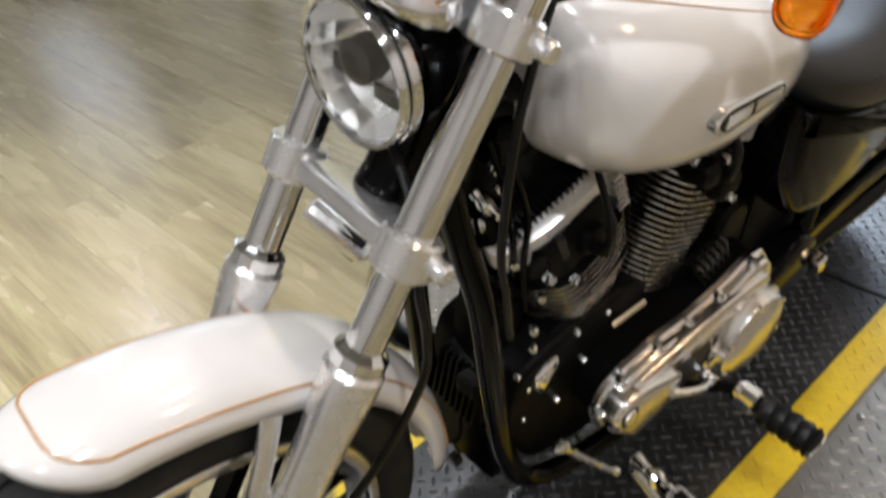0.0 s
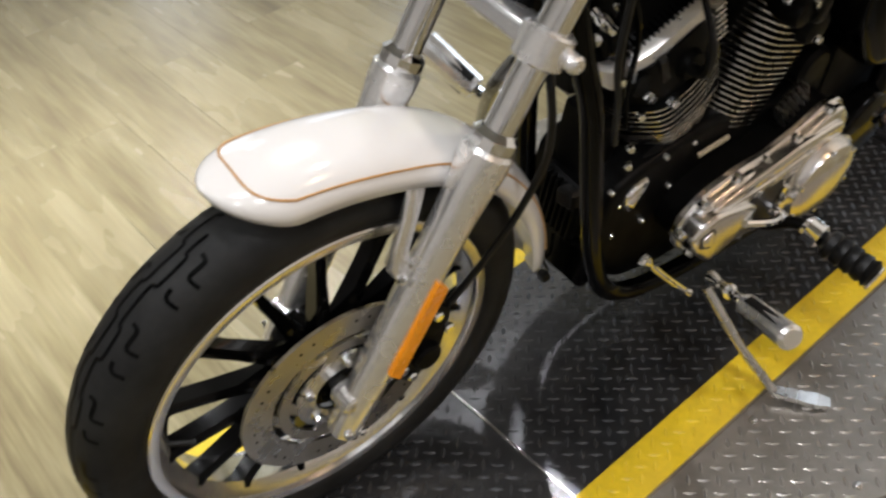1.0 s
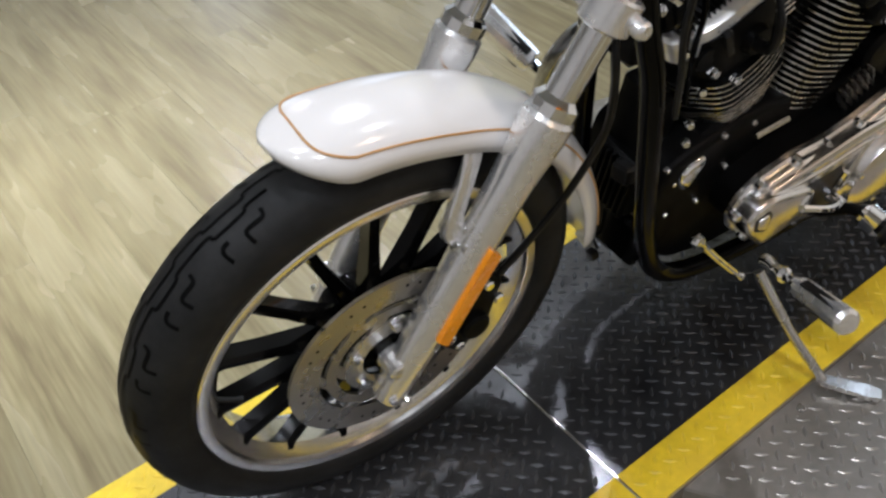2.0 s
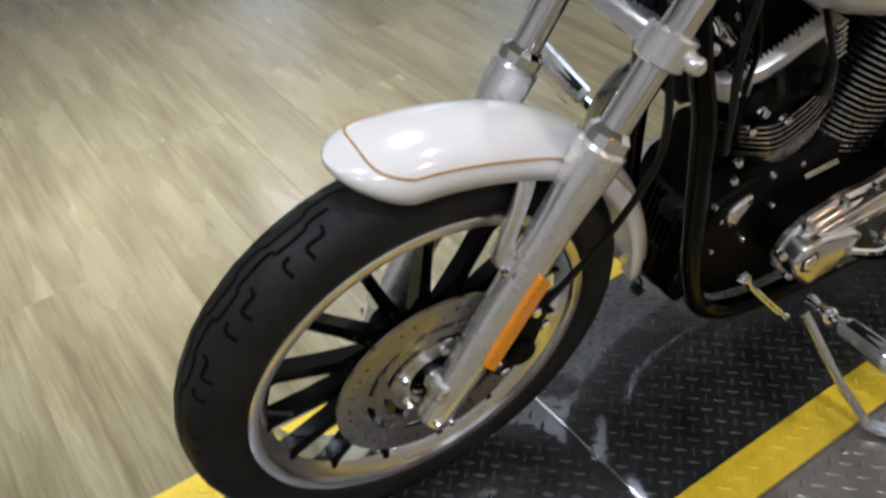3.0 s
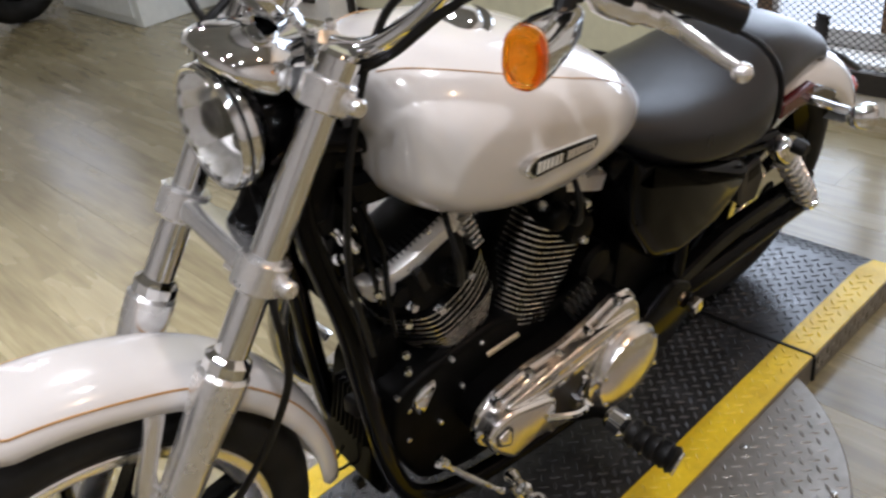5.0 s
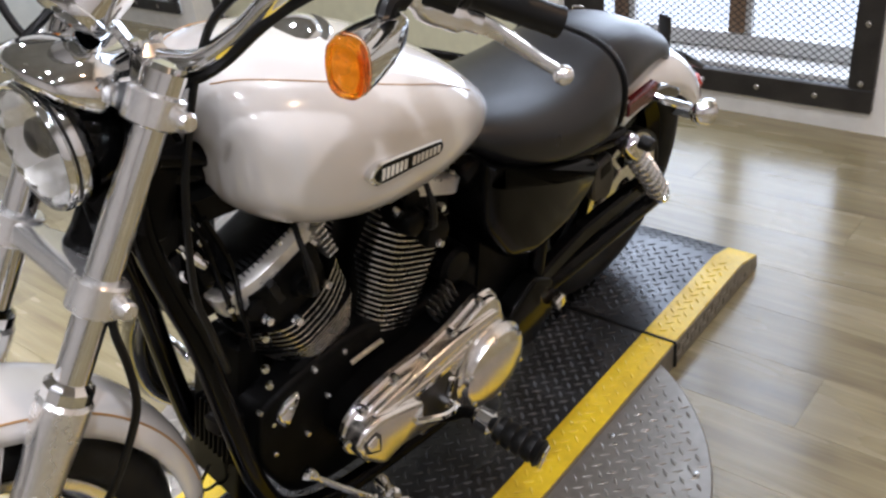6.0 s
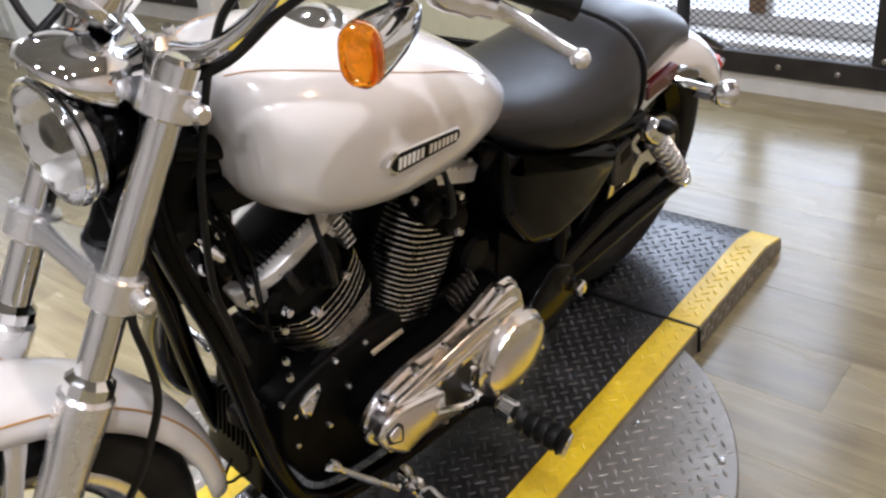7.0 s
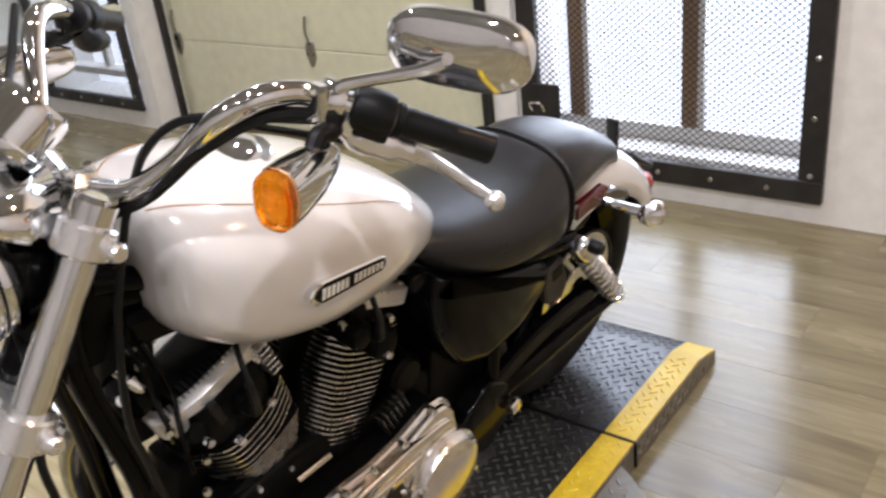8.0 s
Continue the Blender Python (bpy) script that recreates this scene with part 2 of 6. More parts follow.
def tube(bm, pts, r, seg=10, n=6, cap=True):
    pts = smooth_path(pts, n)
    rings = []
    last = None
    for i, p in enumerate(pts):
        d = (pts[min(i + 1, len(pts) - 1)] - pts[max(i - 1, 0)]).normalized()
        if last is None:
            u = d.orthogonal().normalized()
        else:
            u = (last - d * last.dot(d)).normalized()
        last = u
        w = d.cross(u)
        rr = r[min(int(i * len(r) / len(pts)), len(r) - 1)] if isinstance(r, (list, tuple)) else r
        rings.append([p + rr * (math.cos(a) * u + math.sin(a) * w) for a in (2 * math.pi * k / seg for k in range(seg))])
    loft(bm, rings, cap)
    return bm


def lathe(bm, prof, origin, axis, seg=32, cap=True):
    axis = Vector(axis).normalized()
    u = axis.orthogonal().normalized()
    w = axis.cross(u)
    o = Vector(origin)
    loft(bm, [[o + a * axis + r * (math.cos(t) * u + math.sin(t) * w) for t in (2 * math.pi * k / seg for k in range(seg))] for a, r in prof], cap)
    return bm


def ring_lathe(bm, prof, origin, axis, seg=48):
    """A closed profile (a, r) turned about an axis: rims, tyres, rings."""
    axis = Vector(axis).normalized()
    u = axis.orthogonal().normalized()
    w = axis.cross(u)
    o = Vector(origin)
    rings = []
    for k in range(seg):
        t = 2 * math.pi * k / seg
        d = math.cos(t) * u + math.sin(t) * w
        rings.append([bm.verts.new(o + a * axis + r * d) for a, r in prof])
    n = len(prof)
    for k in range(seg):
        a, b = rings[k], rings[(k + 1) % seg]
        for i in range(n):
            j = (i + 1) % n
            bm.faces.new((a[i], a[j], b[j], b[i]))
    return bm


def shrink(poly, d):
    """A polygon moved inwards by d."""
    n = len(poly)
    area = sum(poly[i][0] * poly[(i + 1) % n][1] - poly[(i + 1) % n][0] * poly[i][1] for i in range(n))
    s = 1 if area > 0 else -1
    out = []
    for i in range(n):
        a, b, c = Vector(poly[i - 1]), Vector(poly[i]), Vector(poly[(i + 1) % n])
        e, f = (b - a).normalized(), (c - b).normalized()
        m = Vector((-(e.y + f.y), e.x + f.x)) * s
        m = m.normalized() if m.length > 1e-6 else Vector((0, 0))
        out.append(tuple(b + m * d))
    return out


def rounded(poly, n=3, k=0.28):
    """A polygon with its corners rounded."""
    out = []
    m = len(poly)
    for i in range(m):
        a, b, c = Vector(poly[i - 1]), Vector(poly[i]), Vector(poly[(i + 1) % m])
        p, q = b.lerp(a, k), b.lerp(c, k)
        for j in range(n + 1):
            u = j / n
            out.append(tuple((1 - u) ** 2 * p + 2 * u * (1 - u) * b + u * u * q))
    return out


def slab(bm, poly, y0, y1, bevel=0.004, axes=None, round_off=0):
    """A polygon in x and z pulled from y0 to y1, with its rim bevelled at y1; axes: origin and three directions instead."""
    o, ux, uz, uy = axes or (V(0, 0, 0), V(1, 0, 0), V(0, 0, 1), V(0, 1, 0))
    put = lambda pl, y: [o + ux * a + uz * b + uy * y for a, b in pl]
    s = 1 if y1 > y0 else -1
    rings = [put(poly, y0), put(poly, y1 - s * bevel)]
    if round_off:
        for f in (0.3, 0.6, 0.85):
            rings.append(put(shrink(poly, bevel * (1 - math.sqrt(1 - f * f))), y1 - s * bevel * (1 - f)))
    rings.append(put(shrink(poly, bevel), y1))
    loft(bm, rings)
    return bm


def block(bm, m, sx, sy, sz, bevel=0.003):
    """A box with chamfered edges, at the pose m."""
    poly = rounded([(-sx / 2, -sy / 2), (sx / 2, -sy / 2), (sx / 2, sy / 2), (-sx / 2, sy / 2)], 2, min(0.45, bevel / min(sx, sy)))
    rings = [(shrink(poly, bevel), -sz / 2), (poly, -sz / 2 + bevel), (poly, sz / 2 - bevel), (shrink(poly, bevel), sz / 2)]
    loft(bm, [[m @ V(a, b, z) for a, b in pl] for pl, z in rings])
    return bm


def bolt(bm, p, d, r=0.006, h=0.006):
    lathe(bm, [(0, r), (h * 0.7, r), (h, r * 0.75)], p, d, 8)


def bolts(parent, name, spots, r=0.006, h=0.006, label="", mat=None):
    """Bolt heads as parts of their own on one mesh; spots: place and direction."""
    bm = bmesh.new()
    lathe(bm, [(0, r), (h * 0.7, r), (h, r * 0.75)], (0, 0, 0), (0, 0, 1), 8)
    first = None
    for p, d in spots:
        m = Matrix.Translation(p) @ Vector(d).to_track_quat("Z", "Y").to_matrix().to_4x4()
        if first is None:
            first = part(name, bm, mat or CHROME, parent, label)
            first.matrix_basis = m
        else:
            again(first, parent, m)


def plain_box(bm, a, b):
    vs = [bm.verts.new((x, y, z)) for x in (a[0], b[0]) for y in (a[1], b[1]) for z in (a[2], b[2])]
    for f in ((0, 1, 3, 2), (4, 6, 7, 5), (0, 4, 5, 1), (2, 3, 7, 6), (0, 2, 6, 4), (1, 5, 7, 3)):
        bm.faces.new([vs[i] for i in f])
    return bm


def B():
    return bmesh.new()


# ---- room ----
X_BACK, X_SIDE, X_FRONT, Y_RIGHT, Y_LEFT, TOP = -2.74, -2.60, 4.2, -5.8, 3.6, 3.2


def room():
    bm = B()
    for a, b in (((X_BACK - 0.18, 0.31, FLOOR_Z), (X_BACK, Y_LEFT, TOP)),
                 ((X_BACK - 0.18, -0.67, FLOOR_Z), (X_BACK, 0.31, 0.07)),
                 ((X_BACK - 0.18, -0.67, 2.2), (X_BACK, 0.31, TOP)),
                 ((X_BACK - 0.18, -0.86, FLOOR_Z), (X_BACK, -0.67, TOP)),
                 ((X_BACK - 0.18, -2.86, 2.3), (X_BACK, -0.86, TOP))):
        plain_box(bm, a, b)
    tagged(link("wall_back", bm, PLASTER, sharp=20), "white painted wall with a barred window and a garage door", "wall", kind="structure")
    bm = B()
    for a, b in (((X_BACK - 0.18, -2.97, FLOOR_Z), (X_SIDE, -2.86, TOP)),
                 ((X_BACK - 0.18, -3.86, FLOOR_Z), (X_SIDE, -2.97, 0.03)),
                 ((X_BACK - 0.18, -3.86, 2.2), (X_SIDE, -2.97, TOP)),
                 ((X_BACK - 0.18, Y_RIGHT, FLOOR_Z), (X_SIDE, -3.86, TOP))):
        plain_box(bm, a, b)
    tagged(link("wall_back_side", bm, PLASTER, sharp=20), "pale cream wall stretch beside the garage door", "wall", kind="structure")
    # right wall, out of view, with an opening added for the far daylight lamp
    bm = B()
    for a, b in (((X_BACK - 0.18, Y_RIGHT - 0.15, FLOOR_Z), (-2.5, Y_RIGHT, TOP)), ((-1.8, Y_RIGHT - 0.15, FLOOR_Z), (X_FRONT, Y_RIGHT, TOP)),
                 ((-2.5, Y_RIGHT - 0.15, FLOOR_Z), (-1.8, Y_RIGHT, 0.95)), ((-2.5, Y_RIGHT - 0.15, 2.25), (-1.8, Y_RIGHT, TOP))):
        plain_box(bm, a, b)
    tagged(link("wall_right", bm, PLASTER, sharp=20), "plain white painted wall of the workshop", "wall", kind="structure")
    tagged(link("wall_left", plain_box(B(), (X_BACK - 0.18, Y_LEFT, FLOOR_Z), (X_FRONT, Y_LEFT + 0.15, TOP)), TAUPE_WALL, sharp=20), "plain taupe painted wall", "wall", kind="structure")
    tagged(link("wall_front", plain_box(B(), (X_FRONT, Y_RIGHT - 0.15, FLOOR_Z), (X_FRONT + 0.15, Y_LEFT + 0.15, TOP)), TAUPE_WALL, sharp=20), "plain taupe painted wall of the workshop", "wall", kind="structure")
    tagged(link("ceiling", plain_box(B(), (X_BACK - 0.18, Y_RIGHT - 0.15, TOP), (X_FRONT + 0.15, Y_LEFT + 0.15, TOP + 0.12)), CEILING, sharp=20),
           "grey painted ceiling with round white spot lamps", "ceiling", kind="structure")
    tagged(link("backdrop", plain_box(B(), (-6.1, -9, -2), (-6.0, 5, 6)), OUTDOOR), "bright white daylight outside the windows", "backdrop", kind="structure")


def ceiling_lamps():
    first = None
    for lx, ly in LAMPS:
        if first is None:
            first = new("ceiling_lamp")
            first.matrix_basis = pose(lx, ly, TOP)
            bm = B()
            ring_lathe(bm, [(-0.075, 0.085), (-0.075, 0.100), (-0.06, 0.105), (-0.001, 0.105), (-0.001, 0.085)], (0, 0, 0), (0, 0, 1), 28)
            part("housing", bm, PLASTER, first)
            tagged(first, "round white spot lamp fixed to the ceiling", "lamp", "ceiling lamps")
        else:
            copy_thing(first, pose(lx, ly, TOP))


def expanded_mesh(bm, x, y0, y1, z0, z1, pw=0.028, ph=0.0115, r=0.0021):
    """Zigzag strands that meet each other, as one sheet of expanded metal."""
    rows = int((z1 - z0) / ph)
    cols = int((y1 - y0) / (pw / 2))
    for i in range(rows):
        z = z0 + (i + 0.5) * ph
        s = 1 if i % 2 else -1
        last = None
        for k in range(cols + 1):
            zz = z + (ph / 2 - 0.0004) * (s if k % 2 else -s)
            y = y0 + k * (y1 - y0) / cols
            ring = [bm.verts.new((x + a, y, zz + b)) for a, b in ((r * 0.6, r), (r * 0.6, -r), (-r * 0.6, 0))]
            if last:
                for q in range(3):
                    w = (q + 1) % 3
                    bm.faces.new((last[q], last[w], ring[w], ring[q]))
            last = ring


def barred_window(name, x, y0, y1, z0, z1, label, width=0.06, lock=False):
    root = tagged(new(name), label, "window", kind="structure")
    for nm, a, b in (("frame_bar", (x, y0 - width, z0 - width), (x + 0.03, y1 + width, z0)), ("frame_bar", (x, y0 - width, z1), (x + 0.03, y1 + width, z1 + width)),
                     ("frame_bar", (x, y0 - width, z0), (x + 0.03, y0, z1)), ("frame_bar", (x, y1, z0), (x + 0.03, y1 + width, z1))):
        c = [(p + q) / 2 for p, q in zip(a, b)]
        part(nm, block(B(), Matrix.Translation(c), b[0] - a[0], b[1] - a[1], b[2] - a[2], 0.004), DARK_STEEL, root)
    bm = B()
    expanded_mesh(bm, x + 0.012, y0 - 0.01, y1 + 0.01, z0 - 0.01, z1 + 0.01)
    part("security_mesh", bm, DARK_STEEL, root, "dark expanded metal mesh")
    first = None
    n = int((y1 - y0) / 0.19)
    spots = [(y0 + (k + 0.5) * (y1 - y0) / n, z0 - width * 0.5) for k in range(n)] + [(y1 + width * 0.5, z0 + 0.02 + 0.19 * k) for k in range(int((z1 - z0) / 0.19))]
    for by, bz in spots:
        if first is None:
            bm = B()
            lathe(bm, [(0, 0.009), (0.004, 0.009), (0.007, 0.005)], (0, 0, 0), (1, 0, 0), 10)
            first = part("bolt", bm, STEEL, root)
            first.matrix_basis = pose(x + 0.03, by, bz)
        else:
            again(first, root, pose(x + 0.03, by, bz))
    return root


def windows():
    w = barred_window("window_1", X_BACK, -0.640, 0.312, 0.090, 2.2, "tall window behind a dark steel frame with expanded metal mesh", 0.078)
    # recessed sash behind the mesh
    part("window_sill", block(B(), pose(X_BACK - 0.10, -0.18, 0.085), 0.16, 0.97, 0.03, 0.005), PLASTER, w)
    part("bottom_rail", block(B(), pose(X_BACK - 0.16, -0.18, 0.135), 0.05, 0.98, 0.055, 0.004), GREY_WALL, w, "pale grey bottom rail of the sash")
    for y, ww in ((-0.571, 0.058), (-0.124, 0.056)):
        part("mullion", block(B(), pose(X_BACK - 0.16, y, 1.18), 0.05, ww, 2.03, 0.004), BROWN, w, "brown wooden mullion")
        part("mullion", block(B(), pose(X_BACK - 0.155, y + ww / 2 + 0.013, 1.18), 0.03, 0.024, 2.03, 0.003), GREY_WALL, w, "pale grey sash stile")
    lock = part("lock_plate", block(B(), pose(X_BACK + 0.036, -0.60, 0.27), 0.012, 0.11, 0.13, 0.003), DARK_STEEL, w, "dark steel lock plate")
    bm = B()
    tube(bm, [(X_BACK + 0.05, -0.655, 0.235), (X_BACK + 0.065, -0.655, 0.265), (X_BACK + 0.065, -0.61, 0.268), (X_BACK + 0.05, -0.605, 0.235)], 0.005, 8, 3)
    part("latch", bm, CHROME, lock)
    w2 = barred_window("window_2", X_SIDE, -3.80, -3.03, 0.09, 2.2, "tall window behind a dark steel frame and mesh", 0.06)
    part("window_sill", block(B(), pose(X_SIDE - 0.13, -3.4, 0.18), 0.09, 0.78, 0.04, 0.005), PLASTER, w2)
    part("mullion", block(B(), pose(X_SIDE - 0.14, -3.42, 1.19), 0.04, 0.05, 2.0, 0.004), PLASTER, w2)


def garage_door():
    root = tagged(new("door_1"), "cream sectional garage door with a black bottom seal", "door", kind="structure")
    zs = [-0.03, 0.37, 0.87, 1.37, 1.87, 2.32]
    for a, b in zip(zs, zs[1:]):
        part("door_panel", block(B(), pose(X_BACK - 0.06, -1.86, (a + b) / 2), 0.05, 2.02, b - a - 0.003, 0.003), CREAM, root)
    part("bottom_seal", block(B(), pose(X_BACK - 0.06, -1.86, -0.047), 0.06, 2.02, 0.034, 0.008), HOSE, root, "black rubber seal")
    for y in (-2.84, -0.885):
        part("track", block(B(), pose(X_BACK + 0.012, y, 1.12), 0.03, 0.035, 2.36, 0.004), DARK_STEEL, root)
    for y in (-2.80, -1.86):
        for z in (0.37, 0.87, 1.37):
            bm = B()
            slab(bm, rounded([(-0.028, -0.03), (0.0, -0.085), (0.028, -0.03), (0.024, 0.035), (-0.024, 0.035)], 2), 0, 0.012, 0.004, (V(X_BACK - 0.035, y, z), V(0, 1, 0), V(0, 0, 1), V(1, 0, 0)))
            tube(bm, [(X_BACK - 0.028, y, z + 0.03), (X_BACK - 0.02, y - 0.008, z + 0.09), (X_BACK - 0.028, y, z + 0.15)], 0.006, 6, 3)
            part("hinge", bm, STEEL, root, "grey steel hinge")
    trim = block(B(), pose(X_BACK + 0.009, -0.79, 1.12), 0.018, 0.09, 2.36, 0.003)
    tagged(link("trim", trim, PLASTER), "white painted door casing", "trim", kind="structure")


def cabinet():
    root = tagged(new("cabinet"), "white laminate base cabinet with a drawer front, standing on the floor", "cabinet")
    root.matrix_basis = pose(-2.04, -3.90, FLOOR_Z)
    m = pose(-0.27, -0.55, 0.45)
    part("body", block(B(), m, 0.54, 1.1, 0.9, 0.004), CABINET, root)
    for z, h in ((0.23, 0.36), (0.62, 0.32)):
        part("drawer_front", block(B(), pose(0.008, -0.5, z), 0.018, 0.86, h, 0.004), CABINET, root)
    part("worktop", block(B(), pose(-0.26, -0.55, 0.92), 0.58, 1.14, 0.036, 0.005), PLASTER, root)


def loose_wheel():
    root = tagged(new("parked_motorcycle"), "another dark motorcycle parked on the plank floor", "motorcycle")
    root.matrix_basis = pose(-1.74, -4.88, FLOOR_Z, 0, 0, 12)
    wheel = part("front_wheel", lathe(B(), [(-0.04, 0.19), (-0.01, 0.17), (0.01, 0.17), (0.04, 0.19)], (0, 0, 0.325), (0, 1, 0), 32), GLOSS_BLACK, root)
    bm = B()
    ring_lathe(bm, [(math.sin(a) * 0.075, 0.25 + math.cos(a) * 0.075) for a in (k * math.pi / 8 for k in range(16))], (0, 0, 0.325), (0, 1, 0), 40)
    part("tyre", bm, RUBBER, wheel)
    for s in (1, -1):
        part("fork_leg", tube(B(), [(0, s * 0.10, 0.325), (-0.35, s * 0.10, 0.95)], 0.027, 12, 1), GLOSS_BLACK, root)
    part("body", tube(B(), [(-0.35, 0, 0.80), (-0.8, 0, 0.75), (-1.3, 0, 0.72)], [0.06, 0.15, 0.10], 16, 4), GLOSS_BLACK, root)
    rear = part("rear_wheel", lathe(B(), [(-0.04, 0.19), (0.04, 0.19)], (-1.5, 0, 0.325), (0, 1, 0), 32), GLOSS_BLACK, root)
    bm = B()
    ring_lathe(bm, [(math.sin(a) * 0.075, 0.25 + math.cos(a) * 0.075) for a in (k * math.pi / 8 for k in range(16))], (-1.5, 0, 0.325), (0, 1, 0), 40)
    part("tyre", bm, RUBBER, rear)


room()
ceiling_lamps()
windows()
garage_door()
cabinet()
loose_wheel()

# ---- turntable platform ----
PLAT_Y0, PLAT_Y1, STRIPE = -0.207, 0.383, 0.074
SEAM_F, SEAM_R = -0.240, -1.377
TURN_X, TURN_Y, TURN_R = -0.81, 0.088, 0.583


def lug(verts, faces, x, y, z, ang, lx=0.0125, ly=0.0040, h=0.0017, ux=None, uy=None, un=None):
    ux, uy, un = ux or V(1, 0, 0), uy or V(0, 1, 0), un or V(0, 0, 1)
    o = V(x, y, z)
    c, s = math.cos(ang), math.sin(ang)
    n = len(verts)
    for a, b, k in ((-lx, 0, 0), (0, -ly, 0), (lx, 0, 0), (0, ly, 0), (-lx * 0.45, 0, 1), (lx * 0.45, 0, 1)):
        p = o + ux * (a * c - b * s) + uy * (a * s + b * c) + un * (h * k)
        verts.append(tuple(p))
    faces.extend([(n, n + 1, n + 4), (n + 1, n + 5, n + 4), (n + 1, n + 2, n + 5), (n + 2, n + 3, n + 5), (n + 3, n + 4, n + 5), (n + 3, n, n + 4)])


def lugs(name, mat, parent, spots, label):
    verts, faces = [], []
    for s in spots:
        lug(verts, faces, **s)
    me = bpy.data.meshes.new(name)
    me.from_pydata(verts, [], faces)
    me.materials.append(mat)
    ob = new(name, me)
    ob.parent = parent
    return tagged(ob, label, kind="stuff")


def grid_spots(x0, x1, y0, y1, z, inside, p=0.0225):
    """Checker of crossed lugs, turned 45 degrees to the plate's edges."""
    out = []
    cx, cy, k = (x0 + x1) / 2, (y0 + y1) / 2, math.sqrt(0.5)
    n = int(max(x1 - x0, y1 - y0) / p) + 2
    for i in range(-n, n + 1):
        for j in range(-n, n + 1):
            x, y = cx + (i - j) * p * k, cy + (i + j) * p * k
            if x0 < x < x1 and y0 < y < y1 and inside(x, y):
                out.append(dict(x=x, y=y, z=z, ang=math.pi / 4 + (0.0 if (i + j) % 2 else math.pi / 2)))
    return out


def platform():
    root = tagged(new("motorcycle_turntable"), "dark tread plate motorcycle turntable with yellow painted edges", "turntable platform", kind="structure")
    zb = FLOOR_Z
    # three decks: front, middle, rear; the rear one dips at its end
    for nm, x0, x1 in (("deck", 0.95, SEAM_F + 0.002), ("deck", SEAM_F - 0.002, SEAM_R + 0.003)):
        part(nm, plain_box(B(), (x1, PLAT_Y0 + STRIPE, zb), (x0, PLAT_Y1 - STRIPE, 0.0)), PLATE, root, sharp=20)
        for ya, yb in ((PLAT_Y0, PLAT_Y0 + STRIPE), (PLAT_Y1 - STRIPE, PLAT_Y1)):
            part("edge_strip", plain_box(B(), (x1, ya, zb), (x0, yb, 0.0006)), YELLOW, root, "yellow painted edge", sharp=20)
            side = ya if ya == PLAT_Y0 else yb
            s = -1 if ya == PLAT_Y0 else 1
            part("side_skin", plain_box(B(), (x1, side, zb), (x0, side + s * 0.002, -0.004)), BARE, root, "bare tread plate side", sharp=20)
    prof = [(SEAM_R - 0.003, 0.0), (-1.745, 0.0), (-1.838, -0.026), (-1.842, zb), (SEAM_R - 0.003, zb)]
    for nm, ya, yb, mt, dz in (("deck", PLAT_Y0 + STRIPE, PLAT_Y1 - STRIPE, PLATE, 0), ("edge_strip", PLAT_Y0, PLAT_Y0 + STRIPE, YELLOW, 0.0006), ("edge_strip", PLAT_Y1 - STRIPE, PLAT_Y1, YELLOW, 0.0006)):
        bm = B()
        loft(bm, [[V(x, yy, z + (dz if z > -0.05 else 0)) for x, z in prof] for yy in (ya, yb)])
        part(nm, bm, mt, root, sharp=20)
    for yy in (PLAT_Y0 - 0.001, PLAT_Y1 + 0.001):
        bm = B()
        inner = [(a, b - 0.004 if b > -0.05 else b) for a, b in prof]
        loft(bm, [[V(x, yy + k * 0.0012, z) for x, z in inner] for k in (-1, 1)])
        part("side_skin", bm, BARE, root, "bare tread plate side", sharp=20)
    part("seam_strap", block(B(), pose(SEAM_R, (PLAT_Y0 + PLAT_Y1) / 2, 0.0), 0.010, PLAT_Y1 - PLAT_Y0 + 0.008, 0.006, 0.002), HOSE, root, "black rubber joint strip")
    part("seam_strap", block(B(), pose(SEAM_R, PLAT_Y1 + 0.004, -0.034), 0.010, 0.006, 0.062, 0.002), HOSE, root)
    part("seam_edge", block(B(), pose(SEAM_F, (PLAT_Y0 + PLAT_Y1) / 2, 0.0), 0.006, PLAT_Y1 - PLAT_Y0, 0.005, 0.0015), SATIN, root, "bright metal joint edge")
    inner = lambda x, y: PLAT_Y0 + STRIPE + 0.012 < y < PLAT_Y1 - STRIPE - 0.008 and abs(x - SEAM_F) > 0.014 and abs(x - SEAM_R) > 0.014
    lugs("tread_lugs", TREAD, root, grid_spots(-1.735, 0.9, PLAT_Y0 + STRIPE, PLAT_Y1 - STRIPE, 0.0, inner), "raised tread lugs of the deck")
    stripes = lambda x, y: (y < PLAT_Y0 + STRIPE - 0.012 or y > PLAT_Y1 - STRIPE + 0.012) and PLAT_Y0 + 0.012 < y < PLAT_Y1 - 0.012 and abs(x - SEAM_F) > 0.014 and abs(x - SEAM_R) > 0.014
    lugs("edge_lugs", YELLOW, root, grid_spots(-1.735, 0.9, PLAT_Y0, PLAT_Y1, 0.0006, stripes), "yellow raised tread lugs")
    slope = []
    for i in range(-40, 41):
        for j in range(-40, 41):
            u, y = (i - j) * 0.0225 * math.sqrt(0.5), 0.088 + (i + j) * 0.0225 * math.sqrt(0.5)
            if 0.012 < u < 0.086 and PLAT_Y0 + STRIPE + 0.012 < y < PLAT_Y1 - STRIPE - 0.008:
                slope.append(dict(x=-1.745 - u * 0.963, y=y, z=-u * 0.269, ang=math.pi / 4 + (0.0 if (i + j) % 2 else math.pi / 2), ux=V(-0.963, 0, -0.269), uy=V(0, 1, 0), un=V(-0.269, 0, 0.963)))
